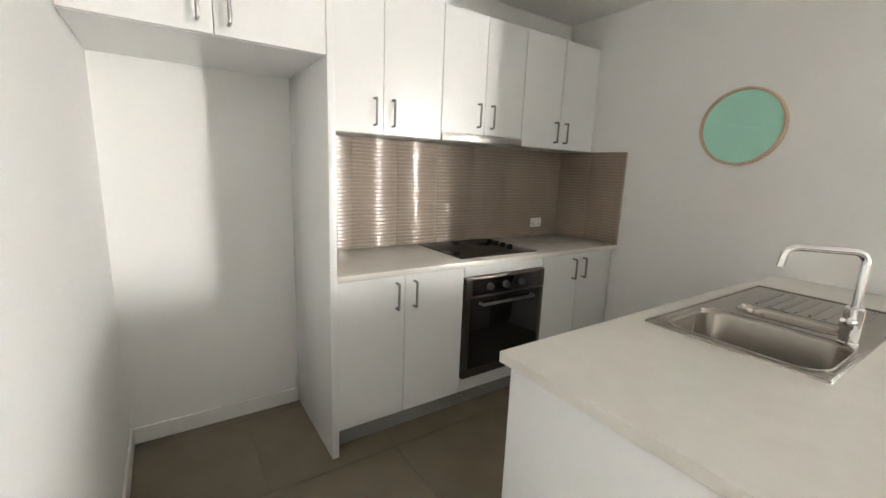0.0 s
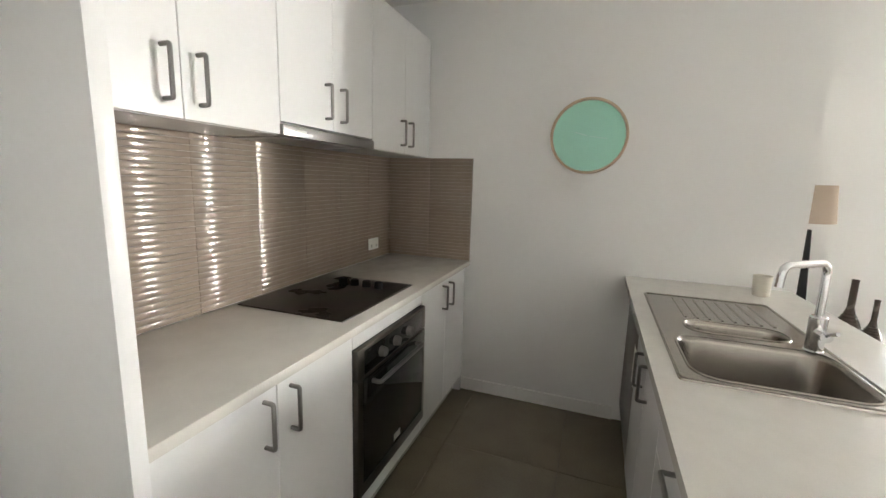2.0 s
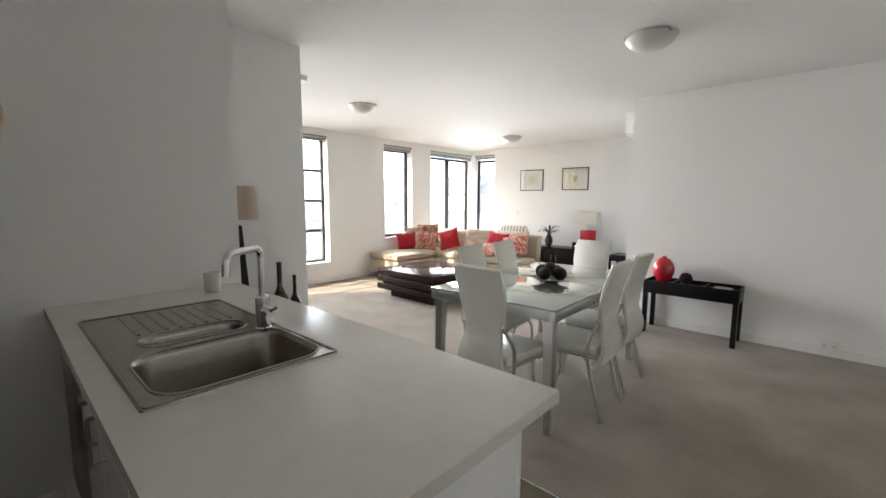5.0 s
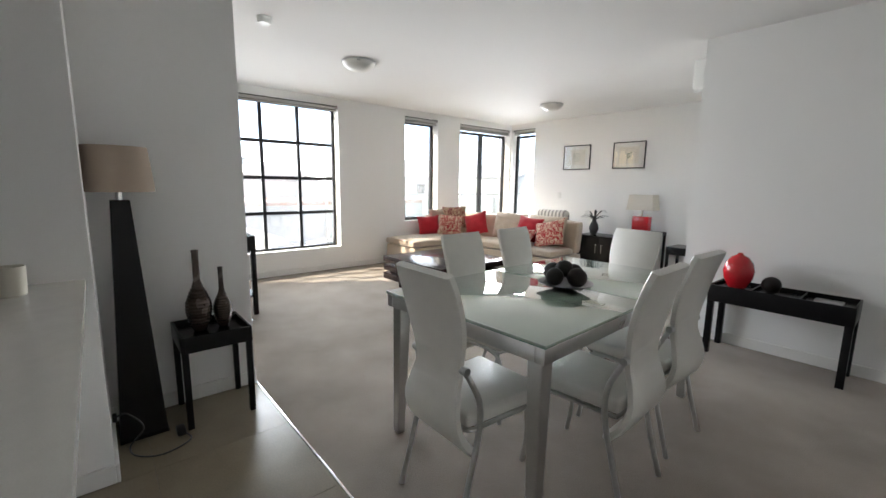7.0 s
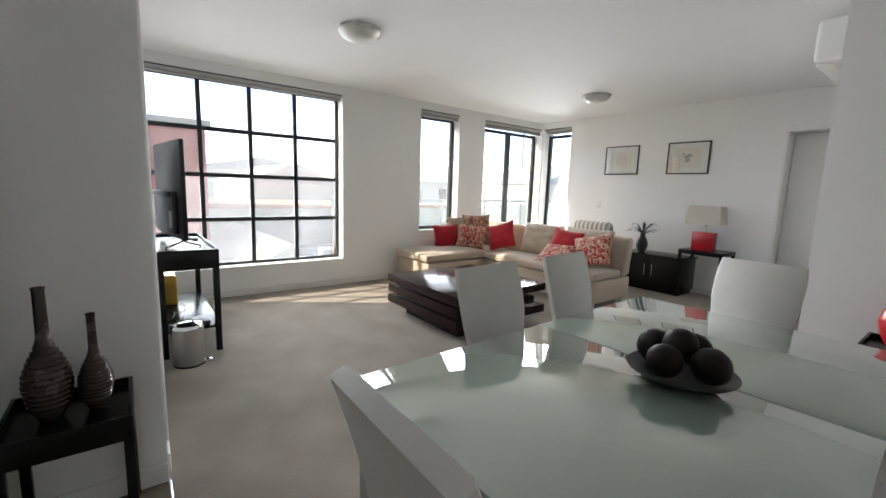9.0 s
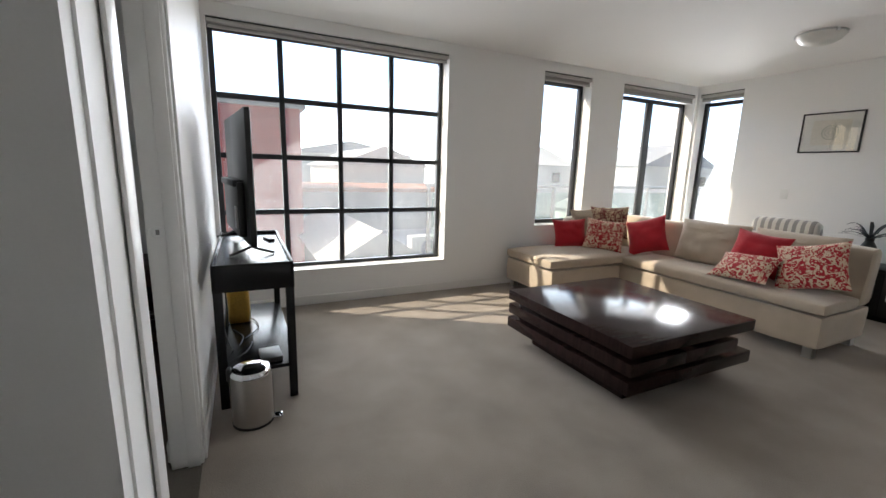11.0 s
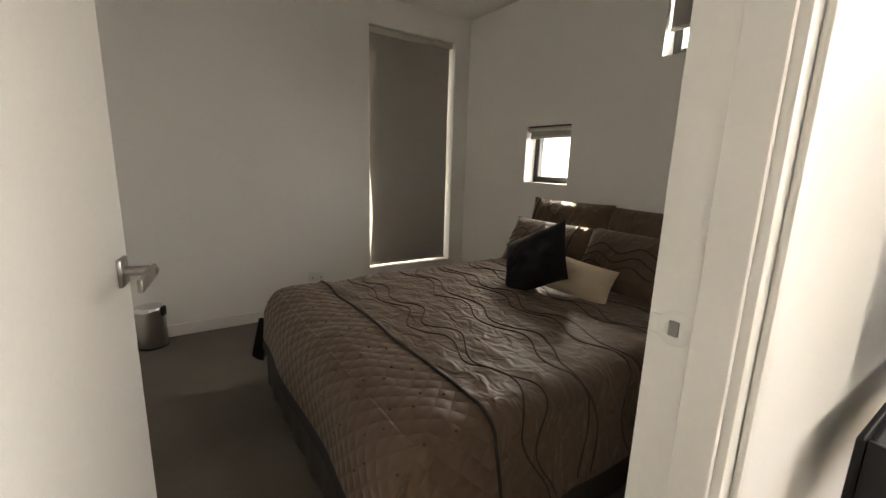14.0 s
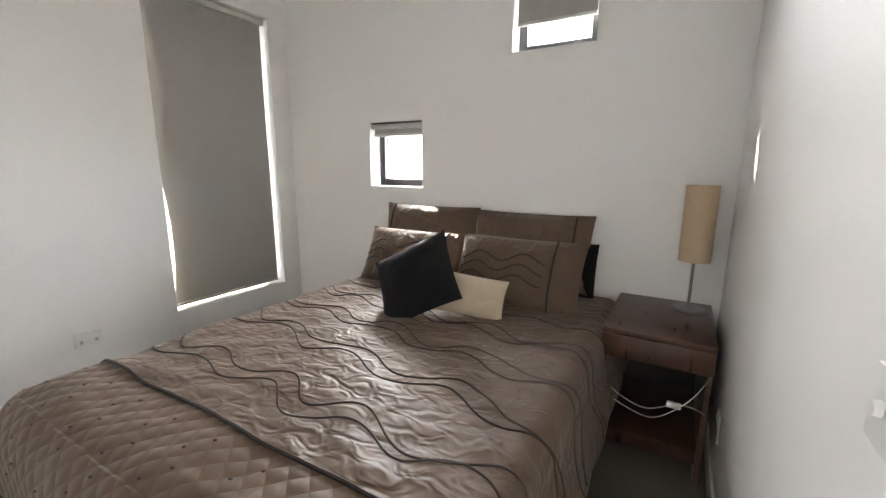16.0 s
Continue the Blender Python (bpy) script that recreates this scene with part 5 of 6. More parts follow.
part("base", so(soft_box(4.20, 6.72, -5.33, -4.585, 0.075, 0.335, 0.03, 0.0, 1)), M_sofa, sf)
part("chaise_base", so(soft_box(5.94, 6.72, -4.584, -3.63, 0.075, 0.335, 0.03, 0.0, 2)), M_sofa, sf)
part("seat_cushion", so(soft_box(4.19, 5.945, -5.12, -4.565, 0.335, 0.435, 0.04, 0.02, 3)), M_sofa, sf)
part("chaise_cushion", so(soft_box(5.947, 6.72, -5.12, -3.61, 0.335, 0.445, 0.045, 0.02, 4)), M_sofa, sf)
bm = soft_box(4.20, 6.72, -5.33, -5.14, 0.33, 0.80, 0.06, 0.0, 5)
for v in bm.verts:
    v.co.y -= (v.co.z - 0.33) * 0.10
part("backrest", so(bm), M_sofa, sf)
part("side_backrest", so(soft_box(6.56, 6.735, -5.12, -4.40, 0.44, 0.78, 0.06, 0.0, 6)), M_sofa, sf)
for x, y in ((4.27, -4.66), (4.27, -5.26), (5.9, -4.66), (6.64, -3.70), (6.02, -3.70), (6.64, -5.26)):
    part("foot", so(box(x - 0.03, x + 0.03, y - 0.03, y + 0.03, 0, 0.08)), M_alu, sf)
for i, x in enumerate((4.66, 5.35)):
    bc = throw_pillow(0.66, 0.42, 0.20, 3.3 + i, pinch=0.03, crease=0.03)
    tagged(part("back_cushion", bc, M_sofa, at=pose(x, -5.11, 0.655, 14, 0, 0)), "slumped beige suede back cushion on the sofa", "cushion", "sofa back cushions")


def put_pillow(x, y, z, w, h, d, m, label, rx, ry, rz, seed, group="scatter cushions on the sofa", name="scatter_cushion"):
    return tagged(part(name, throw_pillow(w, h, d, seed), m, at=pose(x, y, z, rx, ry, rz)), label, "cushion", group)


put_pillow(6.52, -4.39, 0.605, 0.38, 0.34, 0.14, M_red, "plain red scatter cushion on the chaise", 22, 4, 62, 1.1)
put_pillow(6.22, -4.61, 0.620, 0.42, 0.36, 0.14, M_floral, "red and cream floral scatter cushion on the chaise", 24, -4, 40, 2.2)
put_pillow(6.36, -4.82, 0.735, 0.42, 0.38, 0.13, M_floral2, "brown and red floral scatter cushion propped up behind", 14, 3, 42, 3.1)
put_pillow(6.53, -4.68, 0.70, 0.42, 0.38, 0.11, M_sofa, "beige suede scatter cushion against the backrest", 12, 6, 66, 3.7)
put_pillow(5.92, -4.92, 0.645, 0.42, 0.40, 0.14, M_red, "plain red scatter cushion in the sofa corner", 22, 18, 22, 4.5)
put_pillow(4.86, -4.95, 0.66, 0.42, 0.38, 0.14, M_red, "plain red scatter cushion on the sofa seat", 26, -5, 4, 5.2)
put_pillow(4.84, -4.76, 0.555, 0.48, 0.30, 0.13, M_floral, "red and cream floral cushion lying on the seat", 50, 4, -4, 6.4)
put_pillow(4.45, -4.90, 0.635, 0.46, 0.40, 0.15, M_floral, "red and cream floral cushion at the sofa end", 30, 14, 10, 7.3)

# striped armchair behind the sofa
arm = thing("armchair", "grey and white striped armchair behind the sofa", "armchair", 5.14, -6.21, 0)
part("seat", soft_box(-0.32, 0.32, -0.30, 0.32, 0.14, 0.44, 0.06, 0.02, 8), M_stripe, arm)
bm = soft_box(-0.30, 0.30, 0.17, 0.33, 0.40, 0.90, 0.075, 0.0, 9)
part("backrest", bm, M_stripe, arm)
for sx in (-1, 1):
    for sy in (-1, 1):
        part("leg", box(sx * 0.27 - 0.02, sx * 0.27 + 0.02, sy * 0.25 - 0.02, sy * 0.25 + 0.02, 0, 0.15), M_blackwood, arm)

# low black cabinet, plant, red lamp table
lowc = thing("low_cabinet", "low black cabinet with chrome handles against the wall", "cabinet", 4.44, -6.475, 0)
part("body", box(-0.40, 0.40, -0.23, 0.20, 0.05, 0.47, bevel=0.004), M_blackwood, lowc)
part("top_panel", box(-0.42, 0.42, -0.235, 0.22, 0.4705, 0.495, bevel=0.004), M_blackwood, lowc)
part("plinth", box(-0.38, 0.38, -0.21, 0.17, 0, 0.0495), M_blackwood, lowc)
for s in (-1, 1):
    d = part("door", box(*sorted((s * 0.003, s * 0.395)), 0.2005, 0.218, 0.06, 0.465, bevel=0.002), M_blackwood, lowc)
    part("handle", tube(arc([(s * 0.05, 0.218, 0.22), (s * 0.05, 0.24, 0.22), (s * 0.05, 0.24, 0.36), (s * 0.05, 0.218, 0.36)], 0.008), 0.006, 8), M_chrome, d, "chrome handle")
pv = thing("potted_plant", "spiky dark leaves in a black vase on the cabinet", "plant", 4.65, -6.43, 0.495)
part("vase", lathe([(0, 0), (0.04, 0), (0.065, 0.05), (0.078, 0.11), (0.06, 0.18), (0.032, 0.23), (0.036, 0.26), (0.028, 0.26), (0.02, 0.22), (0, 0.21)], 28), M_black, pv)
rnd = random.Random(4)
for i in range(22):
    a, l, up = i * 2.4 + rnd.uniform(-0.3, 0.3), rnd.uniform(0.15, 0.24), rnd.uniform(0.02, 0.17)
    bm = bmesh.new()
    n = 6
    rowL, rowR = [], []
    for k in range(n + 1):
        f = k / n
        c = Vector((math.cos(a) * l * f, math.sin(a) * l * f, 0.25 + up * math.sin(f * 2.2)))
        w = 0.013 * math.sin(math.pi * min(1, 0.15 + 0.85 * f)) + 0.001
        s = Vector((-math.sin(a), math.cos(a), 0)) * w
        rowL.append(bm.verts.new(c + s + Vector((0, 0, 0.003))))
        rowR.append(bm.verts.new(c - s))
    for k in range(n):
        bm.faces.new((rowL[k], rowL[k + 1], rowR[k + 1], rowR[k]))
    shell(bm, 0.0015)
    part("leaf", bm, M_leaf, pv)
tray_table("lamp_table", "small black side table under a red lamp", 3.85, -6.49, 0.50, 0.42, 0.62, 0.035, rim=0.001, apron=0.05)
rl = thing("table_lamp", "table lamp with square red base and cream shade", "lamp", 3.895, -6.49, 0.62)
part("base", box(-0.125, 0.125, -0.06, 0.06, 0.0, 0.225, bevel=0.006), M_redgloss, rl)
part("stem", box(-0.012, 0.012, -0.012, 0.012, 0.2255, 0.36), M_chrome, rl)
bm = bmesh.new()
rings = []
for w, d, z in ((0.20, 0.12, 0.325), (0.175, 0.105, 0.555), (0.172, 0.102, 0.555), (0.197, 0.117, 0.325)):
    rings.append([bm.verts.new((a * w, b * d, z)) for a, b in ((-1, -1), (1, -1), (1, 1), (-1, 1))])
rings.append(rings[0])
for a, b in zip(rings, rings[1:]):
    for k in range(4):
        bm.faces.new((a[k], a[(k + 1) % 4], b[(k + 1) % 4], b[k]))
part("shade", bm, M_shade2, rl)
part("shade_support", box(-0.172, 0.172, -0.004, 0.004, 0.352, 0.36), M_chrome, rl)
tray_table("hall_table", "dark narrow side table near the doorway", 3.15, -6.20, 0.34, 0.40, 0.49, 0.035, rim=0.001, apron=0.10)


def picture(x0, x1, z0, z1, label, kind):
    p = thing("framed_picture", label, "picture", (x0 + x1) / 2, -6.745, (z0 + z1) / 2, group="pictures over the sofa wall")
    w, h = (x1 - x0) / 2, (z1 - z0) / 2
    f = 0.014
    part("backing", box(-w + f, w - f, 0.001, 0.012, -h + f, h - f), M_paper, p)
    for a in ((-w, w, h - f, h), (-w, w, -h, -h + f), (-w, -w + f, -h + f, h - f), (w - f, w, -h + f, h - f)):
        part("frame_bar", box(a[0], a[1], 0.001, 0.022, a[2], a[3], bevel=0.002), M_black, p)
    part("print", box(-w * 0.62, w * 0.62, 0.0125, 0.0135, -h * 0.62, h * 0.62), M_cup, p, "faint cream print")
    if kind == 0:
        for r in (0.075, 0.05, 0.022):
            bm = lathe([(r - 0.006, 0), (r, 0), (r, 0.002), (r - 0.006, 0.002)], 32)
            bmesh.ops.transform(bm, matrix=pose(0, 0.0138, 0.0, -90, 0, 0), verts=bm.verts)
            part("drawing", bm, M_ink, p)
    else:
        for dx, dz, r in ((-0.02, 0.03, 0.032), (0.02, 0.015, 0.028), (0.0, -0.03, 0.034), (0.055, 0.055, 0.016)):
            bm = lathe([(0, 0), (r, 0), (r, 0.0015), (0, 0.0015)], 24, squash=0.7)
            bmesh.ops.transform(bm, matrix=pose(dx, 0.0138, dz, -90, 20, 0), verts=bm.verts)
            part("drawing", bm, M_ink, p)
    g = part("glazing", box(-w + f, w - f, 0.0165, 0.018, -h + f, h - f), M_glass, p)
    g.visible_shadow = False


picture(4.979, 5.51, 1.586, 2.01, "black framed cream picture with a faint round sketch", 0)
picture(4.035, 4.565, 1.586, 2.01, "black framed cream picture with a faint green sketch", 1)

# television, bins and small things by the window
tv = thing("television", "slim black flat-screen television on splayed feet", "television", 5.86, -0.982, 0.763, 7.5)
part("panel", box(-0.45, 0.45, -0.016, 0.016, 0.06, 0.82, bevel=0.006), M_black, tv)
part("screen", box(-0.438, 0.438, -0.0185, -0.0165, 0.075, 0.808), M_screen, tv)
bm = box(-0.33, 0.33, 0.0165, 0.056, 0.10, 0.42, bevel=0.010)
B(bm, -0.30, 0.30, 0.018, 0.075, 0.39, 0.43, bevel=0.008)
part("rear_housing", bm, M_black, tv)
part("connector_block", box(-0.31, -0.25, 0.0565, 0.066, 0.15, 0.28, bevel=0.003), M_greylabel, tv, "grey plugs in the rear sockets")
for s in (-1, 1):
    part("foot", tube(smooth_curve([(s * 0.34, 0.0, 0.075), (s * 0.345, -0.01, 0.045), (s * 0.36, -0.12, 0.007)], 5), 0.008, 8), M_black, tv)
    part("foot", tube(smooth_curve([(s * 0.34, 0.0, 0.075), (s * 0.345, 0.01, 0.045), (s * 0.36, 0.12, 0.007)], 5), 0.008, 8), M_black, tv)
tagged(part("remote_control", box(-0.07, 0.07, -0.02, 0.02, 0, 0.016, bevel=0.005), M_black, at=pose(6.02, -1.145, 0.7635, 0, 0, 15)), "black remote control on the television table", "remote")
tagged(part("set_top_box", box(-0.08, 0.08, -0.055, 0.055, 0, 0.03, bevel=0.004), M_black, at=pose(5.30, -1.09, 0.206, 0, 0, 4)), "small black box on the lower shelf", "box")
tagged(part("gift_bag", soft_box(-0.13, 0.13, -0.07, 0.07, 0, 0.26, 0.02, 0.0, 3), M_gold, at=pose(6.04, -0.93, 0.206)), "crumpled gold bag standing on the lower shelf", "bag")
for i, pts in enumerate((((5.77, -0.83, 0.62), (5.64, -0.83, 0.42), (5.47, -0.89, 0.216), (5.64, -0.95, 0.214), (5.80, -0.89, 0.214)),
                         ((5.57, -0.83, 0.60), (5.44, -0.82, 0.40), (5.32, -0.84, 0.216), (5.40, -0.96, 0.214), (5.54, -1.00, 0.214)),
                         ((5.62, -0.96, 0.214), (5.77, -1.04, 0.214), (5.94, -1.02, 0.214), (6.00, -0.95, 0.225)))):
    tagged(part("cable", tube(smooth_curve(pts, 8), 0.0035, 6), M_black), "loose black cable behind the television table", "cable", "television cables")


def pedal_bin(x, y, r, h, rz, label):
    b = thing("pedal_bin", label, "bin", x, y, 0, rz, "steel pedal bins")
    part("body", lathe([(0, 0.012), (r, 0.012), (r, h * 0.86), (r * 0.97, h * 0.865), (0, h * 0.865)], 40), M_steel, b)
    part("base_ring", lathe([(0, 0), (r * 1.03, 0), (r * 1.03, 0.012), (0, 0.012)], 40), M_black, b)
    part("lid", lathe([(r * 1.01, h * 0.866), (r * 1.01, h * 0.90), (r * 0.9, h * 0.95), (r * 0.5, h * 0.985), (0, h)], 40), M_chrome, b)
    part("lid_hinge", box(-0.02, 0.02, r * 0.96, r * 1.16, h * 0.75, h * 0.97, bevel=0.006), M_black, b)
    part("pedal", box(-0.022, 0.022, -r - 0.045, -r + 0.002, 0.008, 0.018, bevel=0.004), M_chrome, b)


pedal_bin(5.03, -0.985, 0.095, 0.305, -10, "brushed steel pedal bin beside the television table")
pedal_bin(4.085, 2.19, 0.086, 0.285, -125, "small steel pedal bin against the bedroom wall")
# ---- bedroom ----
bed = thing("bed", "double bed made up with a brown satin quilt", "bed", 5.63, 0.54, 0)
part("base", soft_box(-0.97, 1.0, -0.72, 0.72, 0.06, 0.30, 0.03, 0, 1), M_skirt, bed)
part("mattress", soft_box(-0.88, 1.0, -0.72, 0.72, 0.30, 0.545, 0.06, 0.0, 2), M_cream_cloth, bed)
for sx in (-0.95, 0.95):
    for sy in (-0.62, 0.62):
        part("foot", box(sx - 0.03, sx + 0.03, sy - 0.03, sy + 0.03, 0, 0.065), M_black, bed)
# pleated skirt round the base
def valance():
    bm = bmesh.new()
    path = []
    for k in range(120):
        path.append((0.99 - 2.0 * k / 120, 0.745))
    for k in range(80):
        path.append((-1.015, 0.745 - 1.49 * k / 80))
    for k in range(121):
        path.append((-1.015 + 2.005 * k / 120, -0.745))
    rows = []
    for z in (0.36, 0.26, 0.14, 0.015):
        rows.append([bm.verts.new((x * (1 + 0.012 * math.sin(i * 0.55) * (0.4 - z)), y * (1 + 0.02 * math.sin(i * 0.47) * (0.4 - z)), z)) for i, (x, y) in enumerate(path)])
    for a, b in zip(rows, rows[1:]):
        for i in range(len(path) - 1):
            bm.faces.new((a[i], a[i + 1], b[i + 1], b[i]))
    shell(bm, 0.004)
    return bm


part("valance", valance(), M_skirt, bed, "dark gathered bed skirt")

# quilt: laid over the mattress and hanging at the foot and both sides
QX, QY, QR = 1.03, 0.765, 0.085
def drape(s, top, r):
    """Along the cloth from the middle outwards: how far out and how far down."""
    flat = top - r
    if s <= flat:
        return s, 0.0
    a = (s - flat) / r
    if a <= math.pi / 2:
        return flat + r * math.sin(a), r * (1 - math.cos(a))
    return top + 0.02 * (a - math.pi / 2), r + (s - flat - r * math.pi / 2)


def quilt_point(u, v):
    """u along the bed (negative towards the foot), v across it."""
    ox, dx = drape(-u, QX, 0.17) if u < 0 else (-u, 0.0)
    oy, dy = drape(abs(v), QY, QR)
    down = max(dx, dy) if min(dx, dy) < 0.02 else (dx ** 3 + dy ** 3) ** (1 / 3)
    if dx > 0.0 and dy > 0.0:
        k = min(dx, dy, 0.14)
        ox, oy = ox - k * 0.30, oy - k * 0.30
    x, y = (-ox if u < 0 else u), math.copysign(oy, v)
    hang = min(1.0, down / 0.25)
    amp = 0.002 + 0.007 * hang
    q = Vector((u * 7, v * 7, 0.3))
    wr = noise.noise(q * 0.6) * 0.8 + noise.noise(Vector((u * 16, v * 9, 1.7))) * 0.7
    z = 0.571 - down + (0.011 * wr if hang < 0.5 else 0.0)
    fold = amp * hang * math.sin(u * 8 + 1.5 * noise.noise(Vector((u * 2, 0, 5))) if dy > dx else v * 8 + 1.5 * noise.noise(Vector((v * 2, 0, 8))))
    x -= (fold if dx >= dy and dx > 0 else 0)
    y += math.copysign(fold, v) if dy > dx else 0
    z -= 0.012 * max(0.0, -u - 0.4) if hang < 0.1 else 0.0
    return Vector((x, y, max(0.12, z)))


def quilt_sheet(u0, u1, nu, vmax, nv, lift=0.0):
    bm = bmesh.new()
    uv = bm.loops.layers.uv.new("cloth")
    g = [[bm.verts.new(quilt_point(u0 + (u1 - u0) * i / nu, -vmax + 2 * vmax * j / nv) + Vector((0, 0, lift))) for j in range(nv + 1)] for i in range(nu + 1)]
    for i in range(nu):
        for j in range(nv):
            f = bm.faces.new((g[i][j], g[i + 1][j], g[i + 1][j + 1], g[i][j + 1]))
            for loop, (a, b) in zip(f.loops, ((i, j), (i + 1, j), (i + 1, j + 1), (i, j + 1))):
                loop[uv].uv = (u0 + (u1 - u0) * a / nu, -vmax + 2 * vmax * b / nv)
    bmesh.ops.recalc_face_normals(bm, faces=bm.faces)
    return bm


BAND = -0.72
qt = thing("quilt", "rumpled brown satin quilt with wavy stitching and a diamond band", "quilt", 5.63, 0.54, 0)
body = part("quilt_body", quilt_sheet(BAND, 0.96, 130, 1.04, 160), M_quilt, qt)
part("diamond_band", quilt_sheet(-1.23, BAND, 56, 1.04, 160), M_diamond, qt, "diamond-quilted satin band with dark studs")


def on_quilt(path, r, name, m, parent, lift=0.003):
    part(name, tube([quilt_point(u, v) + Vector((0, 0, lift)) for u, v in path], r, 6), m, parent)


on_quilt([(BAND + 0.003 * math.sin(k * 0.21), -1.0 + k * 2.0 / 120) for k in range(121)], 0.006, "piping", M_quilt_dark, qt, 0.004)
for i, (u0, a, f, ph, sl) in enumerate(((-0.56, 0.035, 17, 0.0, 0.02), (-0.50, 0.04, 17, 0.6, 0.05), (-0.27, 0.04, 15, 1.4, 0.10), (-0.21, 0.035, 15, 2.0, 0.12), (-0.02, 0.035, 16, 0.9, 0.12), (0.03, 0.04, 16, 1.5, 0.10),
                                        (0.22, 0.035, 18, 0.4, 0.08), (0.27, 0.04, 18, 1.0, 0.08), (0.45, 0.03, 16, 2.2, 0.04))):
    path = [(u0 + a * math.sin(f * v + ph + 1.5 * noise.noise(Vector((v * 2, i, 3)))) + sl * v + 0.03 * noise.noise(Vector((v * 3, i, 0))), v) for v in [-1.02 + k * 2.0 / 140 for k in range(141)]]
    on_quilt(path, 0.0034, "stitch_line", M_stitch, qt, 0.0010)
# studs of the diamond band
for i in range(9):
    for j in range(17):
        u, v = -1.13 + 0.05 * i, -0.74 + 0.0925 * j + (0.046 if i % 2 else 0)
        if u > BAND - 0.04 or (i + j) % 2:
            continue
        c = quilt_point(u, v)
        bm = box(-0.0042, 0.0042, -0.0042, 0.0042, -0.002, 0.003, bevel=0.0015, seg=1)
        part("stud", bm, M_quilt_dark, qt, at=Matrix.Translation(c))
# satin corner of the lining at the foot
bm = quilt_sheet(-1.27, -1.20, 8, 0.80, 60, -0.014)
part("lining_edge", bm, M_black_cloth, qt, "black lining hem")

bm = bmesh.new()
grid = []
for i in range(9):
    f = i / 8
    a = radians(70 + 75 * f)
    w = 0.055 + 0.012 * math.sin(f * 9)
    grid.append([bm.verts.new((-0.985 + w * math.cos(a) * (1 + 0.5 * g) - 0.02 * g, 0.765 + w * math.sin(a) * (1 + 0.3 * g), 0.375 - (0.19 + 0.06 * math.sin(f * 3.1)) * g)) for g in (0.0, 0.25, 0.5, 0.75, 1.0)])
for a, b in zip(grid, grid[1:]):
    for k in range(4):
        bm.faces.new((a[k], b[k], b[k + 1], a[k + 1]))
shell(bm, 0.005)
part("lining_corner", bm, M_black_cloth, qt, "black lining turned out at the quilt corner")

PB = "pillows on the bed"


def bed_pillow(x, y, z, w, h, d, lean, rz, seed, m, label, lines=0, name="pillow", band=0.0):
    p = part(name, throw_pillow(w, h, d, seed, 22, 0.04, 0.016), m, at=pose(x, y, z, lean, 0, rz))
    tagged(p, label, "pillow", PB)
    if lines:
        pts = [(-w * 0.42 + k * w * 0.66 / 30, 0) for k in range(31)]
        for q in range(lines):
            part("stitch_line", tube([(a, -d * 0.5 * max(0.05, (1 - abs(2 * a / w) ** 2.6) * (1 - abs(0.18 * (q - 1) + 0.2 * math.sin(a * 26)) ** 2.6)) ** 0.55 - 0.006, 0.055 * (1 - q) + 0.022 * math.sin(a * 26 + 0.4 * q)) for a, _ in pts], 0.0040, 6), M_stitch, p)
    if band:
        part("piping", tube([(band, -d * 0.5 * max(0.03, (1 - abs(2 * band / w) ** 2.6) * (1 - abs(2 * b / h) ** 2.6)) ** 0.55 - 0.004, b) for b in [(-0.46 + 0.92 * k / 24) * h for k in range(25)]], 0.006, 6), M_quilt_dark, p)
    return p


# pillows face the foot of the bed
bed_pillow(6.555, 0.947, 0.798, 0.69, 0.42, 0.17, -12, -90, 1.0, M_quilt, "brown satin pillow upright against the wall", band=-0.26)
bed_pillow(6.560, 0.289, 0.788, 0.70, 0.42, 0.17, -12, -90, 2.0, M_quilt, "brown satin pillow upright against the wall", band=0.26)
bed_pillow(6.331, 0.917, 0.706, 0.68, 0.36, 0.17, -28, -88, 3.0, M_quilt, "brown satin pillow with wavy stitching leaning back", 3, band=0.22)
bed_pillow(6.311, 0.264, 0.711, 0.68, 0.38, 0.17, -28, -90, 4.0, M_quilt, "brown satin pillow with wavy stitching leaning back", 3, band=0.20)
bed_pillow(6.565, 0.040, 0.701, 0.26, 0.30, 0.12, -10, -90, 4.6, M_black_cloth, "black pillow edge behind the brown pillows")
tagged(part("cushion", throw_pillow(0.41, 0.38, 0.14, 5.0, 20, 0.06, 0.014), M_black_cloth, at=pose(5.902, 0.606, 0.722, -38, -28, -74)), "black square cushion leaning on the pillows", "cushion")
tagged(part("cushion", throw_pillow(0.34, 0.20, 0.11, 6.0, 20, 0.06, 0.012), M_cream_cloth, at=pose(5.999, 0.371, 0.657, -32, 8, -72)), "small cream cushion beside the black one", "cushion")

ns = thing("nightstand", "dark brown wooden nightstand with a drawer and open shelf", "nightstand", 6.345, -0.410, 0)
part("top_panel", box(-0.250, 0.315, -0.205, 0.205, 0.567, 0.590, bevel=0.003), M_brown, ns)
part("side_panel", box(-0.242, 0.312, -0.20, -0.182, 0.0, 0.5665), M_brown, ns)
part("side_panel", box(-0.242, 0.312, 0.182, 0.20, 0.0, 0.5665), M_brown, ns)
drawer = part("drawer_front", box(-0.254, -0.236, -0.203, 0.203, 0.470, 0.5665, bevel=0.002), M_brown, ns)
part("drawer_box", box(-0.235, 0.29, -0.175, 0.175, 0.48, 0.555), M_brown, drawer)
part("shelf", box(-0.242, 0.30, -0.181, 0.181, 0.08, 0.14, bevel=0.002), M_brown, ns)
part("back_panel", box(0.300, 0.312, -0.181, 0.181, 0.0, 0.5665), M_black, ns)
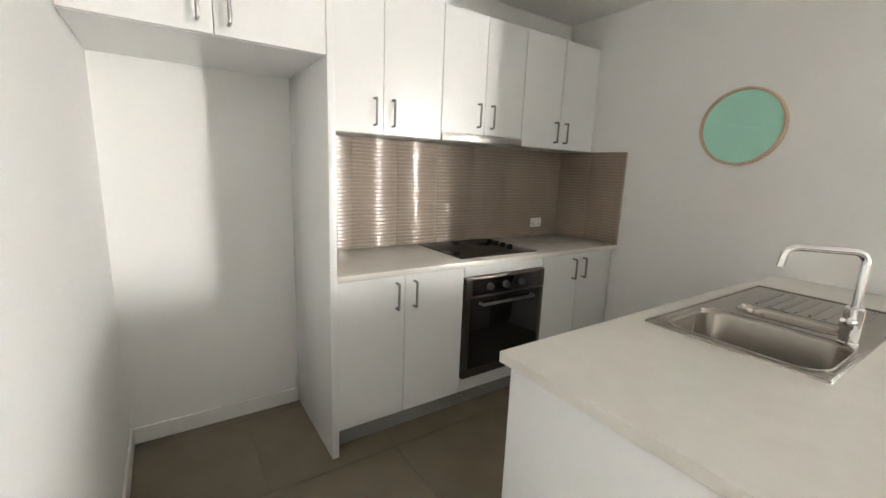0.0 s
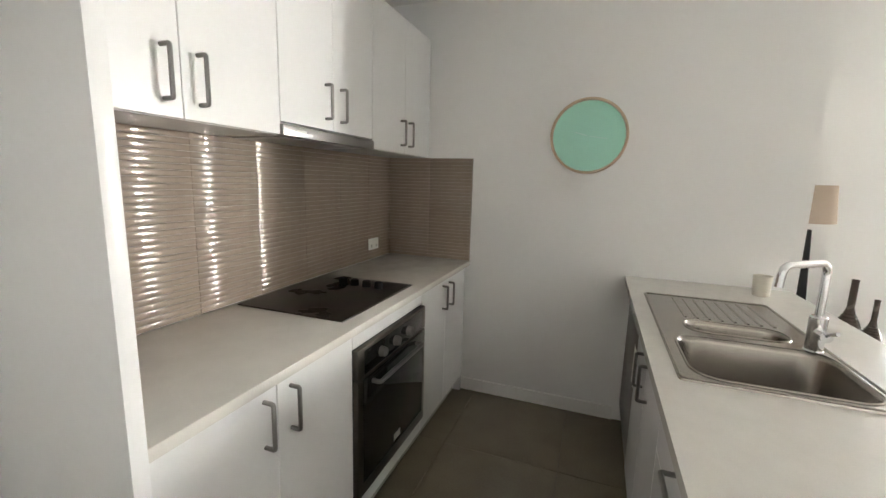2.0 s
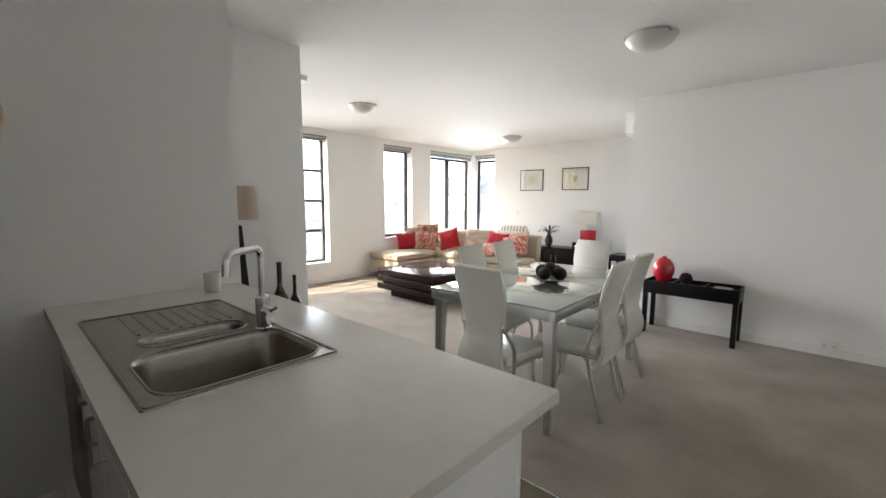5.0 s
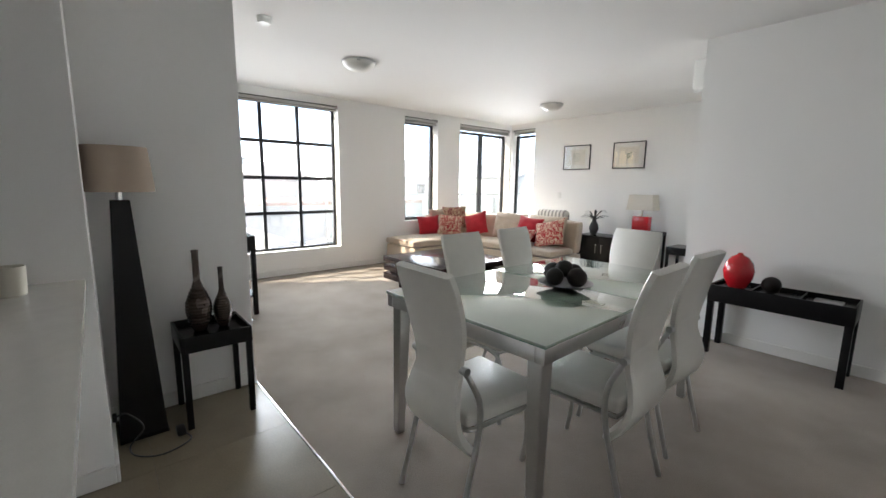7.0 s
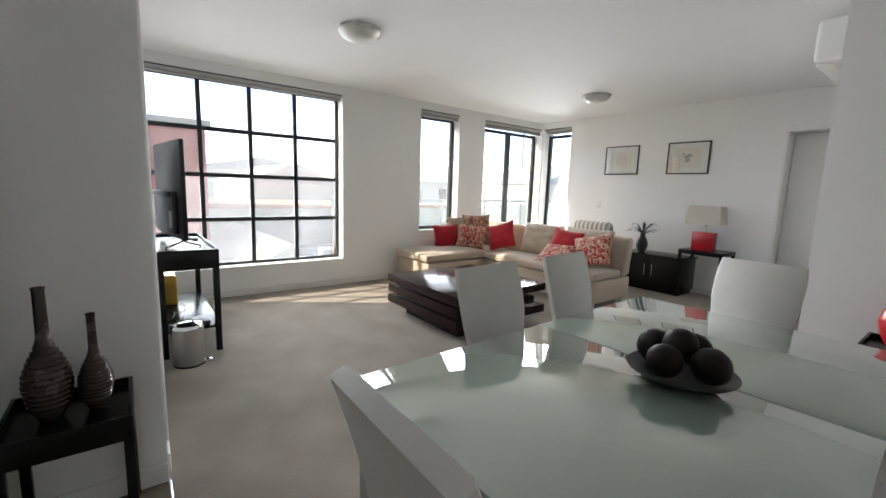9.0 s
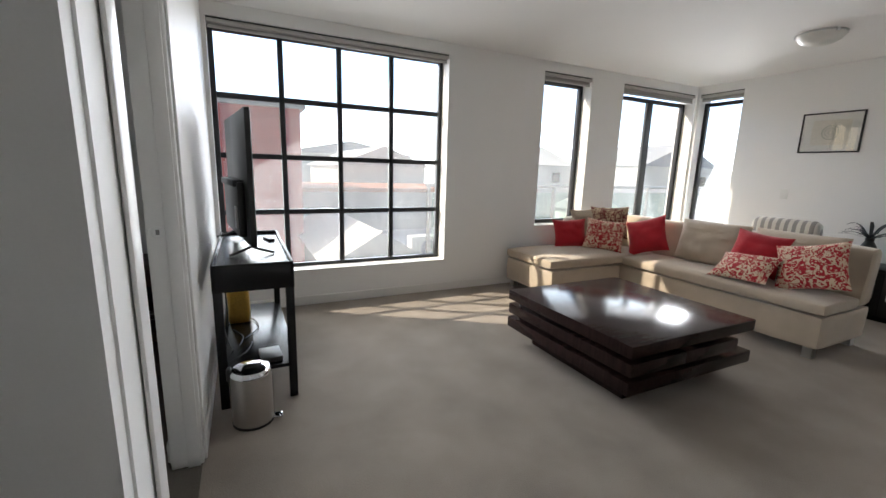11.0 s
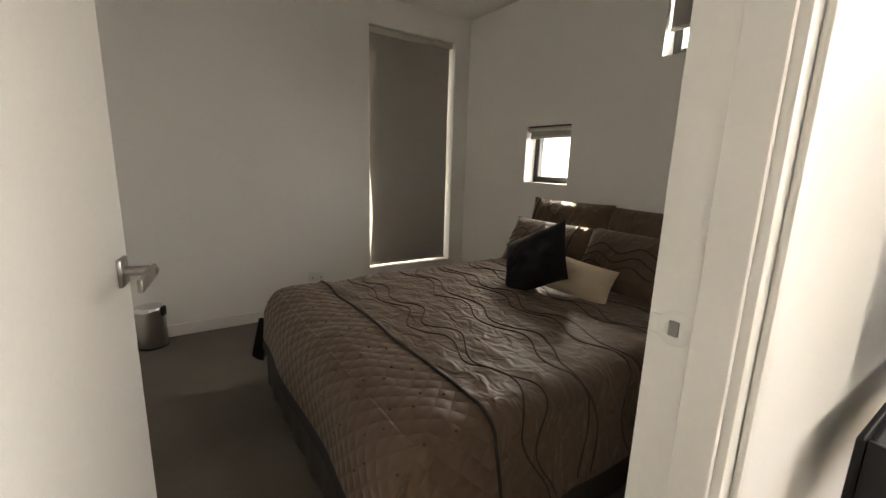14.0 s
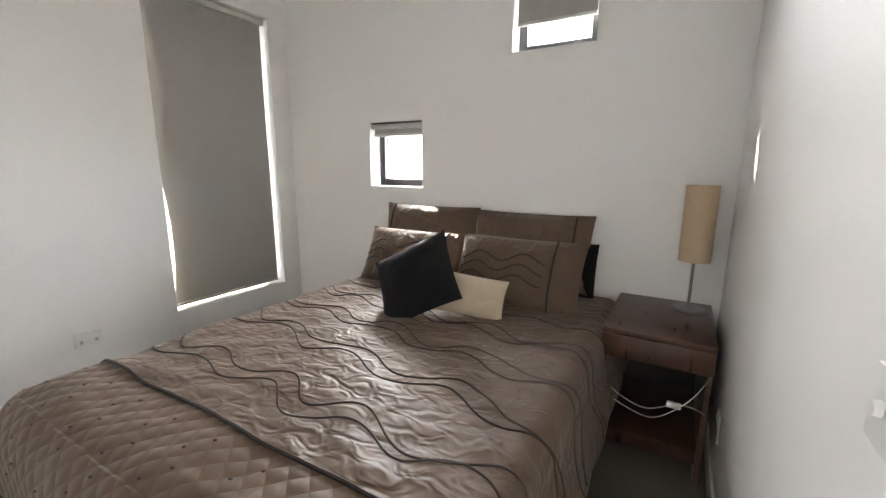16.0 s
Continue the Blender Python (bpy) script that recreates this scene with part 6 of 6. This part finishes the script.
bl2 = thing("bedside_lamp", "slim table lamp with tan cylinder shade on the nightstand", "lamp", 6.530, -0.515, 0.590)
part("base", lathe([(0, 0), (0.072, 0), (0.074, 0.006), (0.07, 0.012), (0.012, 0.016), (0, 0.016)], 36), M_nickel, bl2)
bm = bmesh.new()
cyl(bm, 0.0065, 0.0065, 0.014, 0.33, n=14)
part("stem", bm, M_nickel, bl2)
part("shade", lathe([(0.066, 0.235), (0.066, 0.578), (0.064, 0.578), (0.064, 0.235), (0.066, 0.235)], 40), M_tan, bl2)
part("shade_ring", tube([(-0.064, 0, 0.30), (0.064, 0, 0.30)], 0.003, 6), M_nickel, bl2)
wc = thing("power_cable", "white lamp cable hanging in front of the nightstand shelf", "cable", 6.085, -0.395, 0.20)
for run in (((6.110, -0.610, 0.300), (6.085, -0.560, 0.33), (6.080, -0.500, 0.33), (6.078, -0.400, 0.285), (6.075, -0.300, 0.315), (6.080, -0.225, 0.37)),
            ((6.120, -0.615, 0.50), (6.085, -0.590, 0.44), (6.080, -0.530, 0.34), (6.075, -0.430, 0.255), (6.080, -0.330, 0.265), (6.085, -0.225, 0.31))):
    part("cord", tube([(p.x - 6.085, p.y + 0.395, p.z - 0.20) for p in smooth_curve(run, 8)], 0.0021, 6), M_white_plastic, wc)
part("inline_switch", box(-0.020, 0.004, -0.125, -0.075, 0.118, 0.138, bevel=0.004), M_white_plastic, wc)

# ---- pieces of the floor and the splashback ----
fk = structure("floor_kitchen", box(-1.3, 3.743, -0.774, 2.30, -0.0139, -0.004), M_grout, "large brown-grey polished floor tiles with fine joints")
bm = box(-0.2992, 0.2992, -0.2992, 0.2992, -0.0045, 0.0, bevel=0.0006, seg=1)
TILE = mesh_of("tile", bm, M_tile)
for i in range(9):
    for j in range(6):
        cx, cy = 3.743 - 0.30 - i * 0.60, -0.774 + 0.30 + j * 0.60
        if cx - 0.3 < -1.4 or (cx < 0 and cy > -0.3):
            continue
        t = new("tile", TILE)
        t.parent = fk
        t.location = (cx, cy, 0)
sp = structure("splashback", slab_with_holes("y", 2.289, 2.2995, 1.072, 3.150, 0.9005, 1.554, []), M_mgrout, "splashback of thin glossy taupe strip tiles")
PITCH = (1.554 - 0.9015) / 30
STRIP = mesh_of("strip_tile", box(-0.1485, 0.1485, -0.006, 0.0, 0.0014, PITCH - 0.0014, bevel=0.0022, seg=2), M_mosaic)
ENDS = mesh_of("strip_tile", box(-0.1445, 0.1445, -0.006, 0.0, 0.0014, PITCH - 0.0014, bevel=0.0022, seg=2), M_mosaic)
sr = random.Random(2)
for r in range(30):
    z = 0.9015 + r * PITCH
    for c in range(7):
        s = new("strip_tile", STRIP if c < 6 else ENDS)
        s.parent = sp
        s.matrix_basis = pose(1.074 + 0.149 + c * 0.2975 - (0.004 if c == 6 else 0), 2.2885, z, sr.uniform(-0.5, 0.5), 0, sr.uniform(-0.15, 0.15))
sp2 = structure("splashback_side", slab_with_holes("x", 3.1505, 3.1595, 1.703, 2.288, 0.9005, 1.554, []), M_mgrout, "side splashback of thin glossy taupe strip tiles")
SIDE = mesh_of("strip_tile", box(-0.1440, 0.1440, -0.006, 0.0, 0.0014, PITCH - 0.0014, bevel=0.0022, seg=2), M_mosaic)
for r in range(30):
    for c in range(2):
        s = new("strip_tile", SIDE)
        s.parent = sp2
        s.matrix_basis = pose(3.150, 1.704 + 0.145 + c * 0.29, 0.9015 + r * PITCH, sr.uniform(-0.5, 0.5), 0, -90 + sr.uniform(-0.15, 0.15))
